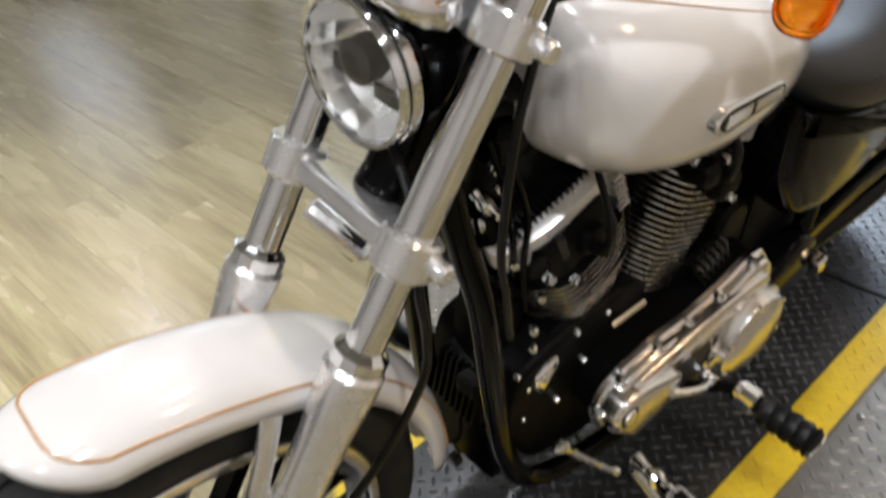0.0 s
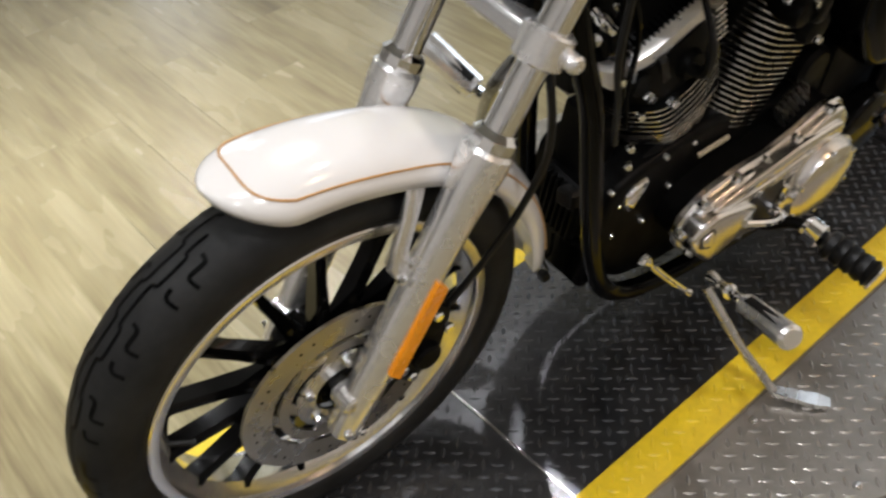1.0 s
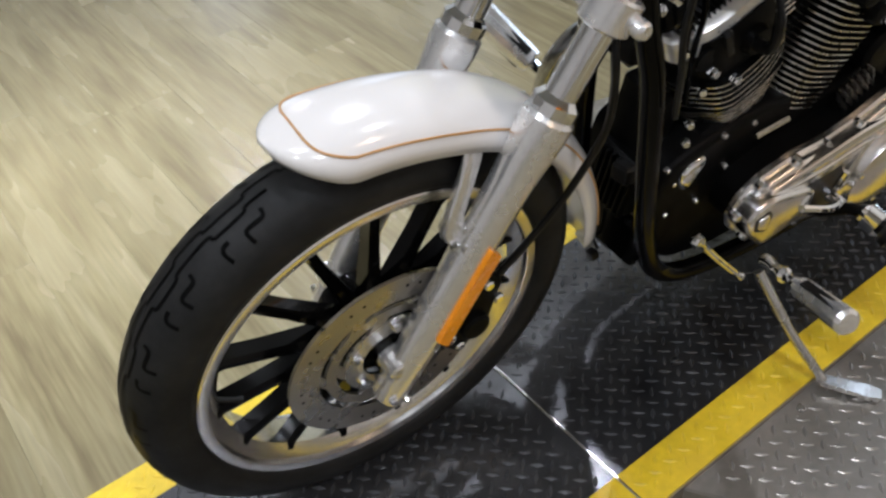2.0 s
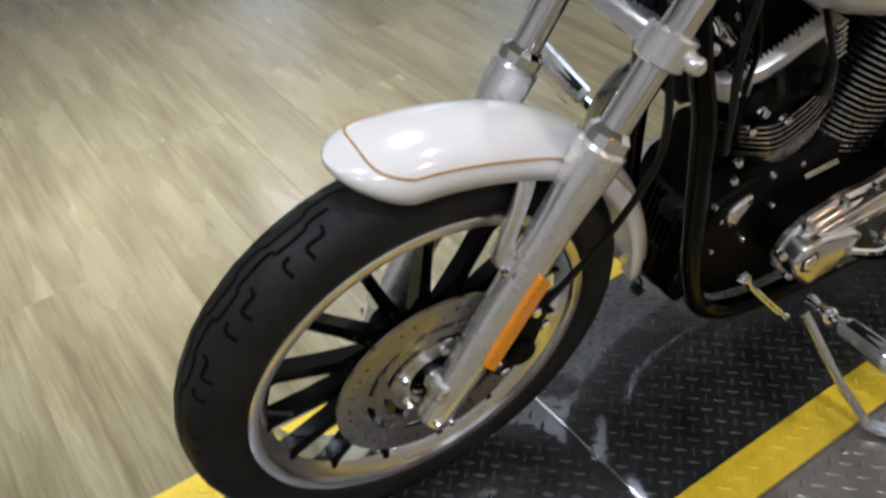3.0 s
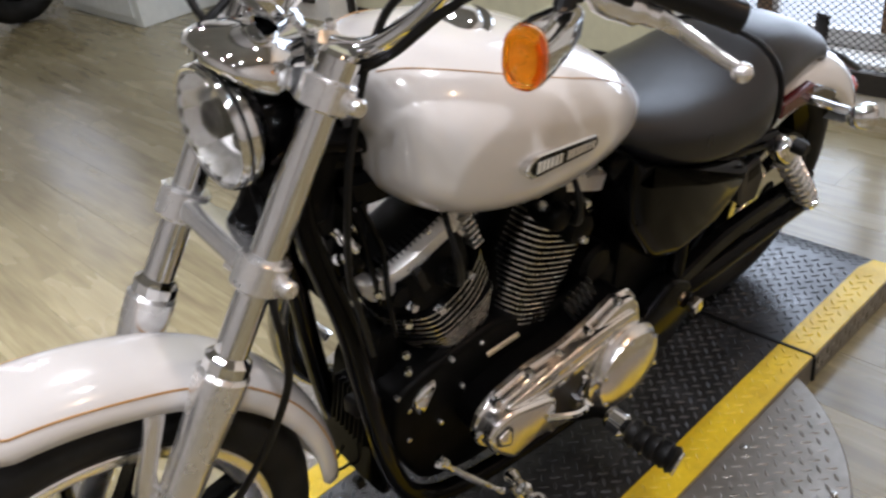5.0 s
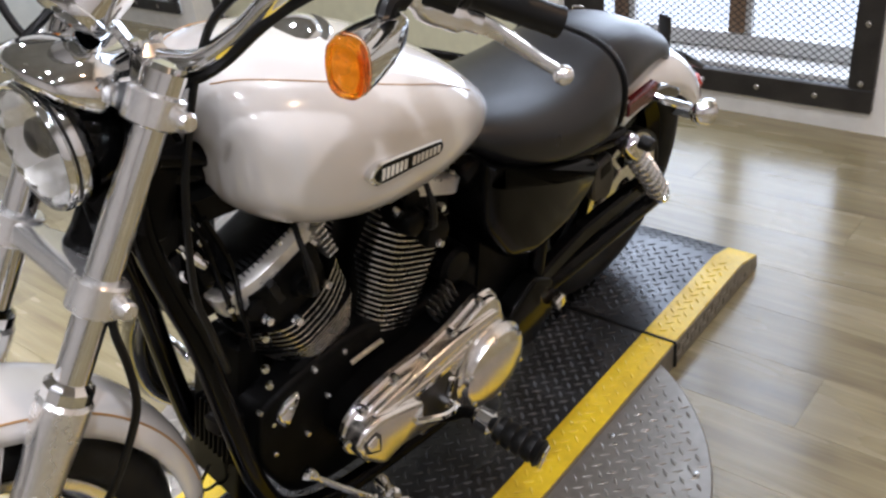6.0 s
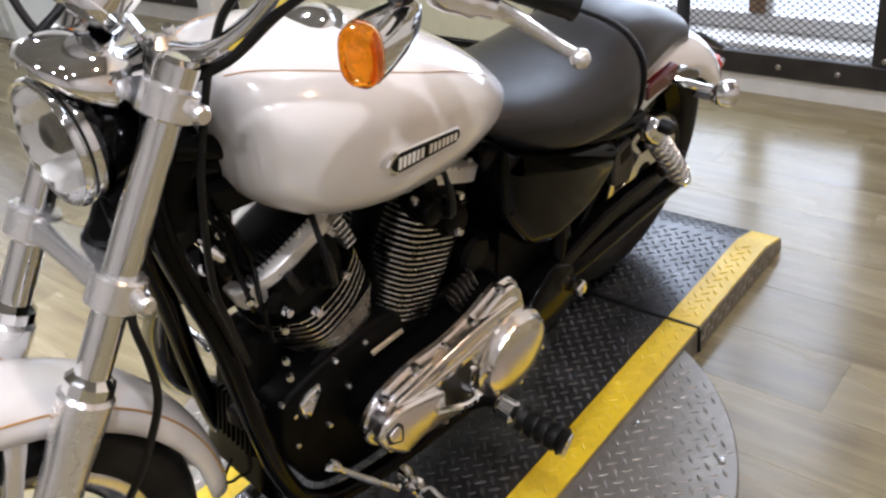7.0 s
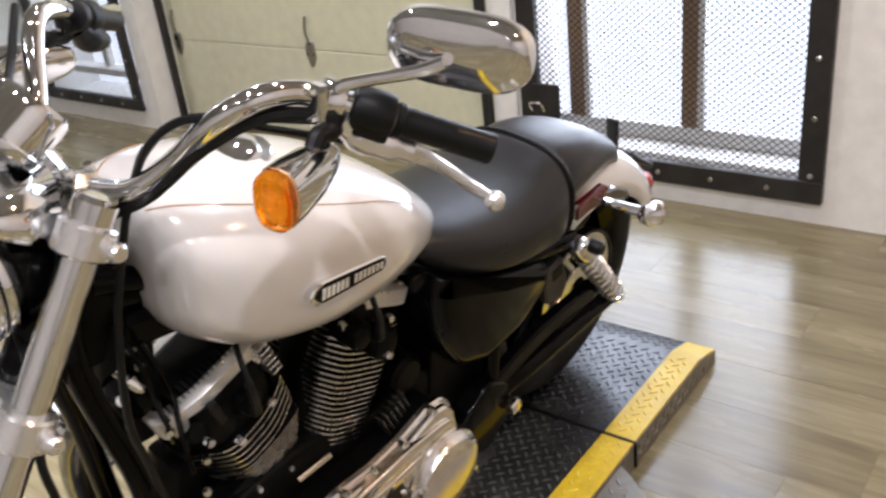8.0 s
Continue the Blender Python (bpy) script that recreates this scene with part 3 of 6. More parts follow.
    lugs("slope_lugs", TREAD, root, slope, "raised tread lugs of the sloping end")
    side = []
    for i in range(20):
        for j in range(2):
            if j == 0 and i > 15:
                continue
            side.append(dict(x=SEAM_R - 0.02 - i * 0.0215, y=PLAT_Y1 + 0.0022, z=-0.022 - j * 0.0215, ang=(0 if (i + j) % 2 else math.pi / 2), ux=V(1, 0, 0), uy=V(0, 0, 1), un=V(0, 1, 0)))
    lugs("side_lugs", DISC_LUG, root, side, "raised tread lugs of the side")
    disc = tagged(new("turntable_disc"), "round bare aluminium tread plate disc under the platform", "turntable disc", kind="structure")
    bm = B()
    lathe(bm, [(zb + 0.012, TURN_R - 0.003), (zb + 0.012, TURN_R), (-0.016, TURN_R), (-0.012, TURN_R - 0.003)], (TURN_X, TURN_Y, 0), (0, 0, 1), 120)
    part("disc_plate", bm, BARE, disc, sharp=30)
    lathe_bm = lathe(B(), [(zb, TURN_R - 0.05), (zb + 0.013, TURN_R - 0.05)], (TURN_X, TURN_Y, 0), (0, 0, 1), 60)
    part("disc_base", lathe_bm, DARK_STEEL, disc)
    out = lambda x, y: math.hypot(x - TURN_X, y - TURN_Y) < TURN_R - 0.018 and (y > PLAT_Y1 + 0.012 or y < PLAT_Y0 - 0.012)
    lugs("disc_lugs", DISC_LUG, disc, grid_spots(TURN_X - 0.6, TURN_X + 0.6, TURN_Y - 0.6, TURN_Y + 0.6, -0.012, out, 0.0235), "raised tread lugs of the disc")
    first = None
    for sy in (1, -1):
        for a in (-64, -26, 26, 64):
            p = pose(TURN_X + (TURN_R - 0.03) * math.sin(radians(a)), TURN_Y + sy * (TURN_R - 0.03) * math.cos(radians(a)), -0.012)
            if first is None:
                first = part("screw", lathe(B(), [(0, 0.007), (0.002, 0.007), (0.003, 0.004)], (0, 0, 0), (0, 0, 1), 10), STEEL, disc)
                first.matrix_basis = p
            else:
                again(first, disc, p)
        for dx in (-0.25, 0.25):
            again(first, disc, pose(TURN_X + dx, (PLAT_Y1 + 0.022) if sy > 0 else (PLAT_Y0 - 0.022), -0.012))


platform()

# ---- motorcycle: x ahead, y to its left, z up, below the front axle; it leans on its side stand ----
bike = tagged(new("motorcycle"), "pearl white cruiser motorcycle with chrome fork, leaning on its side stand", "motorcycle")
bike.matrix_basis = pose(0, 0, 0.0008, -10.092, -0.728, -4.047)
RAKE = radians(29.6)
FORK_U, FORK_P = V(-math.sin(RAKE), 0, math.cos(RAKE)), V(math.cos(RAKE), 0, math.sin(RAKE))
AXLE, HALF, SET = V(0, 0, 0.33), 0.089, -0.012


def fork_at(s, y=0.0, p=0.0):
    """A point s along the fork from the axle, y to the left, p ahead of the tubes."""
    return AXLE + FORK_U * s + FORK_P * (SET + p) + V(0, y, 0)


def front_wheel():
    bm = B()
    prof = [(-0.042, 0.2545), (-0.038, 0.257), (-0.032, 0.243), (-0.020, 0.232), (0.020, 0.232), (0.032, 0.243), (0.038, 0.257), (0.042, 0.2545), (0.036, 0.238), (0.022, 0.222), (-0.022, 0.222), (-0.036, 0.238)]
    ring_lathe(bm, prof, AXLE, (0, 1, 0), 96)
    wheel = part("front_wheel", bm, POLISHED, bike, "black cast wheel with a polished rim lip")
    bm = B()
    section = []
    for k in range(21):
        a = radians(-125 + 250 * k / 20)
        section.append((0.052 * math.sin(a), 0.285 + 0.046 * math.cos(a)))
    ring_lathe(bm, section, AXLE, (0, 1, 0), 112)
    part("tyre", bm, RUBBER, wheel, "black tyre with a block tread", sharp=60)
    # tread grooves: black zigzag strips just above the crown paint their shade
    first = None
    for k in range(20):
        for s in (-1, 1):
            rot = Matrix.Translation(AXLE) @ Matrix.Rotation(2 * math.pi * (k + (0.5 if s > 0 else 0)) / 20, 4, "Y") @ Matrix.Diagonal((1, s, 1, 1))
            if first is None:
                bm = B()
                lift = lambda u, w: V(u, w, math.sqrt((0.285 + 0.046 * math.sqrt(max(0.0, 1 - (w / 0.052) ** 2)) + 0.0007) ** 2 - u * u))
                for path, hw in ((((-0.053, 0.005), (-0.024, 0.006), (-0.019, 0.011), (0.020, 0.0115), (0.026, 0.005), (0.053, 0.005)), 0.0021),
                                 (((-0.036, 0.018), (-0.034, 0.025), (-0.028, 0.027), (-0.013, 0.027), (-0.008, 0.030), (-0.009, 0.040)), 0.0024),
                                 (((0.012, 0.024), (0.020, 0.025), (0.024, 0.030), (0.022, 0.040)), 0.0024)):
                    line = smooth_path([V(u, w, 0) for u, w in path], 3)
                    last = None
                    for q, p in enumerate(line):
                        t = (line[min(q + 1, len(line) - 1)] - line[max(q - 1, 0)]).normalized()
                        n = V(t.y, -t.x, 0) * hw
                        pair = [bm.verts.new(lift(p.x + k * n.x, p.y + k * n.y)) for k in (-1, 0, 1)]
                        if last:
                            for k in (0, 1):
                                bm.faces.new((last[k], pair[k], pair[k + 1], last[k + 1]))
                        last = pair
                first = part("tread_groove", bm, MATT_BLACK, wheel, sharp=80)
                first.matrix_basis = rot
            else:
                again(first, wheel, rot)
    part("hub", lathe(B(), [(-0.05, 0.028), (-0.05, 0.045), (-0.03, 0.05), (0.03, 0.05), (0.05, 0.045), (0.05, 0.028)], AXLE, (0, 1, 0), 32), GLOSS_BLACK, wheel)
    for s in (1, -1):
        part("rim_lip", ring_lathe(B(), [(s * 0.038, 0.2395), (s * 0.0440, 0.2415), (s * 0.0450, 0.2440), (s * 0.0450, 0.2550), (s * 0.0435, 0.2575), (s * 0.038, 0.2580)][::s], AXLE, (0, 1, 0), 96), PRIMARY, wheel, "polished rim lip", sharp=30)
    # fifteen spokes
    first = None
    for k in range(15):
        rot = Matrix.Translation(AXLE) @ Matrix.Rotation(radians(-(70.4 + 24 * k)), 4, "Y")
        if first is None:
            bm = B()
            rings = []
            for r, w, d, yc in ((0.035, 0.0135, 0.018, 0.012), (0.09, 0.0105, 0.016, 0.012), (0.16, 0.0080, 0.014, 0.012), (0.218, 0.0078, 0.014, 0.012), (0.227, 0.0095, 0.017, 0.011), (0.234, 0.0135, 0.020, 0.010)):
                rings.append([V(r, yc + b, a) for a, b in ((-w, -d), (w, -d), (w, d * 0.6), (w * 0.45, d), (-w * 0.45, d), (-w, d * 0.6))])
            loft(bm, rings)
            first = part("spoke", bm, GLOSS_BLACK, wheel, sharp=25)
            first.matrix_basis = rot
        else:
            again(first, wheel, rot)
    # brake disc with slots
    bm = B()
    segs, y0, y1 = 90, 0.061, 0.066
    ring_lathe(bm, [(y0, 0.104), (y1, 0.104), (y1, 0.146), (y0, 0.146)], AXLE, (0, 1, 0), segs)
    disc = part("brake_disc", bm, STEEL, wheel, "drilled steel brake disc")
    band = lambda r0, r1: ring_lathe(B(), [(y0, r0), (y1 - 0.0005, r0), (y1 - 0.0005, r1), (y0, r1)], AXLE, (0, 1, 0), 72)
    part("disc_band", band(0.079, 0.094), STEEL, disc)
    part("disc_carrier", band(0.040, 0.067), SATIN, wheel, "silver disc carrier")
    for r0, r1, n, sweep, wide, lean in ((0.092, 0.106, 6, 12, 18, 10), (0.065, 0.081, 5, 16, 22, 14)):
        bridge = None
        for k in range(n):
            m = Matrix.Translation(AXLE) @ Matrix.Rotation(2 * math.pi * k / n, 4, "Y")
            if bridge is None:
                pl = [(r0 * math.cos(radians(q)), r0 * math.sin(radians(q))) for q in (-wide / 2, 0, wide / 2)]
                pl += [(r1 * math.cos(radians(q + lean)), r1 * math.sin(radians(q + lean))) for q in (sweep / 2, 0, -sweep / 2)]
                bridge = part("disc_bridge", slab(B(), pl, y0, y1 - 0.0006, 0.0006), STEEL, disc)
                bridge.matrix_basis = m
            else:
                again(bridge, disc, m)
    bolts(wheel, "disc_bolt", [(AXLE + V(0.055 * math.cos(radians(72 * k + 30)), y1, 0.055 * math.sin(radians(72 * k + 30))), (0, 1, 0)) for k in range(5)], 0.007, 0.008)
    hole = None
    for k in range(20):
        a = 2 * math.pi * (k // 2 + (0.12 if k % 2 else -0.12)) / 10
        r = 0.129
        m = pose(AXLE.x + r * math.cos(a), 0.0663, AXLE.z + r * math.sin(a))
        if hole is None:
            hole = part("vent_hole", lathe(B(), [(0, 0.0024), (0.0003, 0.0024)], (0, 0, 0), (0, 1, 0), 10), MATT_BLACK, disc)
            hole.matrix_basis = m
        else:
            again(hole, disc, m)
    bm = B()
    lathe(bm, [(-0.106, 0.009), (-0.104, 0.013), (-0.05, 0.013), (0.05, 0.013), (0.104, 0.013), (0.106, 0.009)], AXLE, (0, 1, 0), 20)
    part("axle", bm, STAND_GREY, wheel)
    bm = B()
    tube(bm, [AXLE + V(0.226, 0.018, 0.02), AXLE + V(0.205, 0.030, 0.018), AXLE + V(0.193, 0.036, 0.016)], [0.0035, 0.0035, 0.005], 8, 3)
    part("valve", bm, HOSE, wheel)


def fork():
    for s, nm in ((1, "left"), (-1, "right")):
        bm = B()
        lathe(bm, [(-0.062, 0.014), (-0.058, 0.022), (-0.03, 0.024), (0.03, 0.0255), (0.06, 0.026), (0.30, 0.0265), (0.335, 0.0285), (0.372, 0.0315), (0.392, 0.0315), (0.397, 0.027)], fork_at(0, s * HALF), FORK_U, 32)
        # axle boss and mounting lugs
        lathe(bm, [(-0.020, 0.020), (0.012, 0.020), (0.015, 0.016)], AXLE + V(0, s * HALF, 0), (0, s, 0), 20)
        slider = part("fork_slider", bm, SILVER, bike, "satin aluminium fork slider")
        part("slider_collar", lathe(B(), [(0.396, 0.026), (0.398, 0.0285), (0.412, 0.0285), (0.416, 0.024), (0.420, 0.0205)], fork_at(0, s * HALF), FORK_U, 12), CHROME, slider, sharp=20)
        part("fork_tube", lathe(B(), [(0.39, 0.0197), (0.775, 0.0197)], fork_at(0, s * HALF), FORK_U, 36), CHROME, bike, "chrome fork tube")
        part("fork_cap", lathe(B(), [(0.752, 0.0235), (0.775, 0.0235), (0.781, 0.019), (0.784, 0.008)], fork_at(0, s * HALF), FORK_U, 24), CHROME, bike)
        bolts(slider, "pinch_bolt", [(fork_at(-0.045, s * (HALF + 0.018), 0.012 * d), (0, s, 0)) for d in (-1, 1)], 0.006, 0.008)
    # lower and upper clamps
    for s0, nm, hh, wide in ((0.523, "lower_clamp", 0.040, 0.044), (0.735, "upper_clamp", 0.036, 0.044)):
        bm = B()
        for s in (1, -1):
            lathe(bm, [(s0 - hh / 2, 0.027), (s0 - hh / 2 + 0.003, 0.0305), (s0 + hh / 2 - 0.003, 0.0305), (s0 + hh / 2, 0.027)], fork_at(0, s * HALF), FORK_U, 28)
            lathe(bm, [(0, 0.011), (0.018, 0.011), (0.022, 0.008)], fork_at(s0, s * (HALF + 0.024), -0.012), V(0, s, 0), 14)
        sec = [(-0.5, -0.5), (0.5, -0.5), (0.5, 0.5), (-0.5, 0.5)]
        rings = []
        for y, w, h, p in ((-HALF, wide * 0.7, hh * 0.8, 0.0), (-HALF * 0.6, wide, hh * 0.7, -0.004), (-0.03, wide * 1.5, hh * 0.72, -0.016), (0.03, wide * 1.5, hh * 0.72, -0.016), (HALF * 0.6, wide, hh * 0.7, -0.004), (HALF, wide * 0.7, hh * 0.8, 0.0)):
            pl = rounded([(a * w, b * h) for a, b in sec], 3, 0.25)
            rings.append([fork_at(s0 + b, y, p + a) for a, b in pl])
        loft(bm, rings)
        part(nm, bm, SILVER, bike, "silver fork clamp")
    part("steering_head", lathe(B(), [(0.50, 0.024), (0.53, 0.036), (0.56, 0.031), (0.70, 0.031), (0.73, 0.036), (0.75, 0.024)], fork_at(0, 0, -0.045), FORK_U, 24), GLOSS_BLACK, bike)
    # amber reflectors on the sliders
    for s in (1, -1):
        pl = rounded([(0.060, -0.014), (0.213, -0.013), (0.222, 0.010), (0.070, 0.009)], 3, 0.06)
        bm = slab(B(), pl, 0.0, 0.008, 0.0012, (fork_at(0, s * (HALF + 0.0245), -0.004), FORK_U, FORK_P, V(0, s, 0)))
        part("side_reflector", bm, AMBER_DULL, bike, "amber side reflector")
    # brake caliper behind the left slider
    bm = B()
    pl = rounded([(0.015, -0.085), (0.075, -0.105), (0.150, -0.085), (0.165, -0.045), (0.10, -0.028), (0.03, -0.04)], 3, 0.2)
    slab(bm, pl, 0.045, 0.098, 0.008, (fork_at(0, 0), FORK_U, FORK_P, V(0, 1, 0)), 1)
    caliper = part("brake_caliper", bm, MATT_BLACK, bike, "black brake caliper")
    bolts(caliper, "caliper_bolt", [(fork_at(u, 0.097, w), (0, 1, 0)) for u, w in ((0.035, -0.07), (0.12, -0.09), (0.145, -0.055), (0.05, -0.045))], 0.008, 0.008)
    part("caliper_piston_cover", lathe(B(), [(0, 0.022), (0.010, 0.022), (0.014, 0.018)], fork_at(0.075, 0.097, -0.072), (0, 1, 0), 20), MATT_BLACK, caliper)


def fender_section(hw, drop, t, n=15):
    """A rounded arch: offsets across (y) and inwards along the radius."""
    out = []
    for k in range(n):
        a = -math.pi / 2 + math.pi * k / (n - 1)
        s = math.copysign(abs(math.sin(a)) ** 0.75, a)
        out.append((hw * s, drop * (1 - abs(math.cos(a)) ** 0.75)))
    return out


def front_fender():
    bm = B()
    outer = []
    N = 44
    for k in range(N + 1):
        u = (k / N) ** 1.5 if k < N else 1.0
        ang = radians(75.5 + (186 - 75.5) * u)
        tip = max(0.0, 1 - u / 0.10)
        tail = max(0.0, (u - 0.93) / 0.07)
        flare = 0.020 * max(0.0, 1 - u / 0.30) ** 1.5
        r = 0.3690 + flare + 0.004 * u
        hw = 0.065 * math.sqrt(max(0.004, 1 - tip ** 2.0)) * math.sqrt(max(0.03, 1 - tail ** 2.4))
        drop = 0.045 * (1 - 0.75 * tip ** 1.6) * (1 - 0.8 * tail ** 1.6)
        d = V(math.cos(ang), 0, math.sin(ang))
        outer.append([AXLE + d * (r - b) + V(0, a, 0) for a, b in fender_section(hw, drop, 0)])
    loft(bm, outer, cap=False, close=False)
    f = part("front_fender", bm, WHITE_PAINT, bike, "pearl white front fender with a gold pinstripe", sharp=60)
    sol = f.modifiers.new("thickness", "SOLIDIFY")
    sol.thickness, sol.offset = 0.002, 0
    # pinstripe: along the side, and round the tip
    def on_fender(ang, depth, s):
        """A point on the fender's skin, a given depth below its crown."""
        u = (ang - 75.5) / (186 - 75.5)
        tip = max(0.0, 1 - u / 0.10)
        hw = 0.065 * math.sqrt(max(0.004, 1 - tip ** 2.0))
        drop = 0.045 * (1 - 0.75 * tip ** 1.6)
        r = 0.3690 + 0.020 * max(0.0, 1 - u / 0.30) ** 1.5 + 0.004 * u
        c = max(0.0, 1 - depth / drop) ** (1 / 0.75)
        sn = math.sqrt(max(0.0, 1 - c * c)) ** 0.75
        d = V(math.cos(radians(ang)), 0, math.sin(radians(ang)))
        return AXLE + d * (r - depth + 0.0012) + V(0, s * (hw * sn + 0.0008), 0)

    for s in (1, -1):
        pts = [on_fender(87 + 88 * k / 30, 0.0175 + 0.003 * math.sin(math.pi * min(1, k / 14)) - 0.002 * max(0, k / 30 - 0.4), s) for k in range(31)]
        part("pinstripe", tube(B(), pts, 0.0016, 6, 2), GOLD_LINE, f, "gold pinstripe")
    pts = [on_fender(81.0 + 6.0 * (abs(k) / 12) ** 2, 0.0175 * (abs(k) / 12) ** 1.2 + 0.0003, 1 if k >= 0 else -1) for k in range(-12, 13)]
    part("pinstripe", tube(B(), pts, 0.0016, 6, 2), GOLD_LINE, f, "gold pinstripe")
    # struts down to the sliders
    for s in (1, -1):
        bm = B()
        rings = []
        for x, z, y, w, t in ((-0.128, 0.632, 0.0560, 0.0150, 0.003), (-0.122, 0.618, 0.0610, 0.0135, 0.005), (-0.110, 0.594, 0.067, 0.0115, 0.007), (-0.094, 0.556, 0.071, 0.0120, 0.008), (-0.088, 0.530, 0.073, 0.017, 0.010), (-0.096, 0.512, 0.074, 0.022, 0.010)):
            rings.append([V(x + a * w * 0.9, s * (y + b * t), z + a * w * 0.35) for a, b in rounded([(-1, -1), (1, -1), (1, 1), (-1, 1)], 2, 0.3)])
        loft(bm, rings)
        lathe(bm, [(0, 0.012), (0.03, 0.012)], V(-0.100, s * 0.070, 0.512), (0, s, 0), 14)
        part("fender_strut", bm, SILVER, f, "satin aluminium fender strut")
        bolts(f, "strut_bolt", [(V(-0.087, s * 0.083, 0.512), (0, s, 0)), (V(-0.104, s * 0.083, 0.530), (0, s, 0))], 0.007, 0.008)


def headlamp():
    c, n = V(-0.284, 0.002, 0.9165), V(1.0, 0.03, 0.0).normalized()
    shell = part("headlamp", lathe(B(), [(-0.125, 0.018), (-0.120, 0.044), (-0.092, 0.062), (-0.040, 0.068), (-0.026, 0.069)], c, n, 40, cap=False), GLOSS_BLACK, bike, "round headlamp in a black shell with chrome trim")
    part("outer_ring", ring_lathe(B(), [(-0.017, 0.0670), (-0.016, 0.0705), (-0.014, 0.0722), (-0.009, 0.0722), (-0.006, 0.0708), (-0.005, 0.0670)], c, n, 64), CHROME, shell, "wide chrome outer ring")
    part("trim_ring", ring_lathe(B(), [(-0.004, 0.0670), (-0.002, 0.0700), (0.001, 0.0716), (0.005, 0.0710), (0.008, 0.0688), (0.007, 0.0655), (0.000, 0.0650)], c, n, 64), CHROME, shell, "chrome trim ring")
    part("ring_gap", ring_lathe(B(), [(-0.010, 0.0640), (-0.010, 0.0680), (0.000, 0.0680), (0.000, 0.0640)], c, n, 48), HOSE, shell)
    part("reflector_bowl", lathe(B(), [(-0.062, 0.010), (-0.054, 0.026), (-0.040, 0.044), (-0.022, 0.057), (-0.004, 0.0640), (0.004, 0.0660)], c, n, 18, cap=False), REFLECTOR, shell, "faceted reflector bowl", sharp=6)
    bulb = part("bulb_shield", lathe(B(), [(-0.060, 0.010), (-0.030, 0.013), (-0.014, 0.021), (-0.001, 0.021), (0.003, 0.012), (0.004, 0.004)], c + V(0, 0, 0.009), n, 20), DARK_STEEL, shell, "dark bulb shield")
    for dy, dz in ((0.030, -0.014), (-0.026, -0.010)):
        part("shield_arm", block(B(), Matrix.Translation(c + V(-0.010, dy, dz)), 0.006, 0.034, 0.016, 0.002), DARK_STEEL, bulb)
    g = part("lens", lathe(B(), [(0.003, 0.0660), (0.008, 0.0630), (0.013, 0.0530), (0.0175, 0.0370), (0.0200, 0.0190), (0.0205, 0.004)], c, n, 48), CLEAR, shell, "clear domed glass lens")
    g.visible_shadow = False
    # chrome visor from the lamp's brow back to the upper clamp
    bm = B()
    rings = []
    for x, z, hw, h in ((-0.275, 1.002, 0.012, 0.003), (-0.280, 1.006, 0.034, 0.009), (-0.290, 1.010, 0.056, 0.021), (-0.306, 1.013, 0.066, 0.034), (-0.328, 1.012, 0.070, 0.046), (-0.353, 1.006, 0.070, 0.056)):
        pl = []
        for k in range(17):
            a = math.pi * k / 16
            pl.append(V(x - 0.030 * math.sin(a) * (1 if x < -0.34 else 0), hw * math.copysign(abs(math.cos(a)) ** 0.8, math.cos(a)), z - h + (h + 0.008) * math.sin(a) ** 0.75))
        rings.append(pl)
    loft(bm, rings, cap=False, close=False)
    v = part("visor", bm, CHROME, bike, "chrome headlamp visor bracket", sharp=70)
    sol = v.modifiers.new("thickness", "SOLIDIFY")
    sol.thickness = 0.003


def tank_rings():
    out = []
    table = ((-0.400, 0.050, 0.915, 0.840), (-0.403, 0.092, 0.934, 0.800), (-0.412, 0.120, 0.946, 0.778), (-0.432, 0.141, 0.954, 0.757), (-0.470, 0.157, 0.957, 0.733), (-0.520, 0.166, 0.954, 0.713),
             (-0.580, 0.170, 0.945, 0.699), (-0.640, 0.168, 0.932, 0.690), (-0.700, 0.161, 0.914, 0.687), (-0.760, 0.149, 0.889, 0.688), (-0.820, 0.130, 0.855, 0.690),
             (-0.870, 0.108, 0.818, 0.691), (-0.910, 0.085, 0.786, 0.692), (-0.940, 0.060, 0.758, 0.695), (-0.955, 0.034, 0.738, 0.702))
    table = [(-0.455 + (x + 0.400) * (0.513 / 0.555), hw, zt, zb) for x, hw, zt, zb in table]
    for x, hw, zt, zb in table:
        ring = []
        mid = zb + 0.52 * (zt - zb)
        for k in range(36):
            a = 2 * math.pi * k / 36
            c, s = math.cos(a), math.sin(a)
            e = 0.80 if s > 0 else 0.74
            yy = hw * math.copysign(abs(c) ** e, c)
            zz = mid + ((zt - mid) if s > 0 else (mid - zb)) * math.copysign(abs(s) ** e, s)
            ring.append(V(x, yy, zz))
        out.append(ring)
    return out


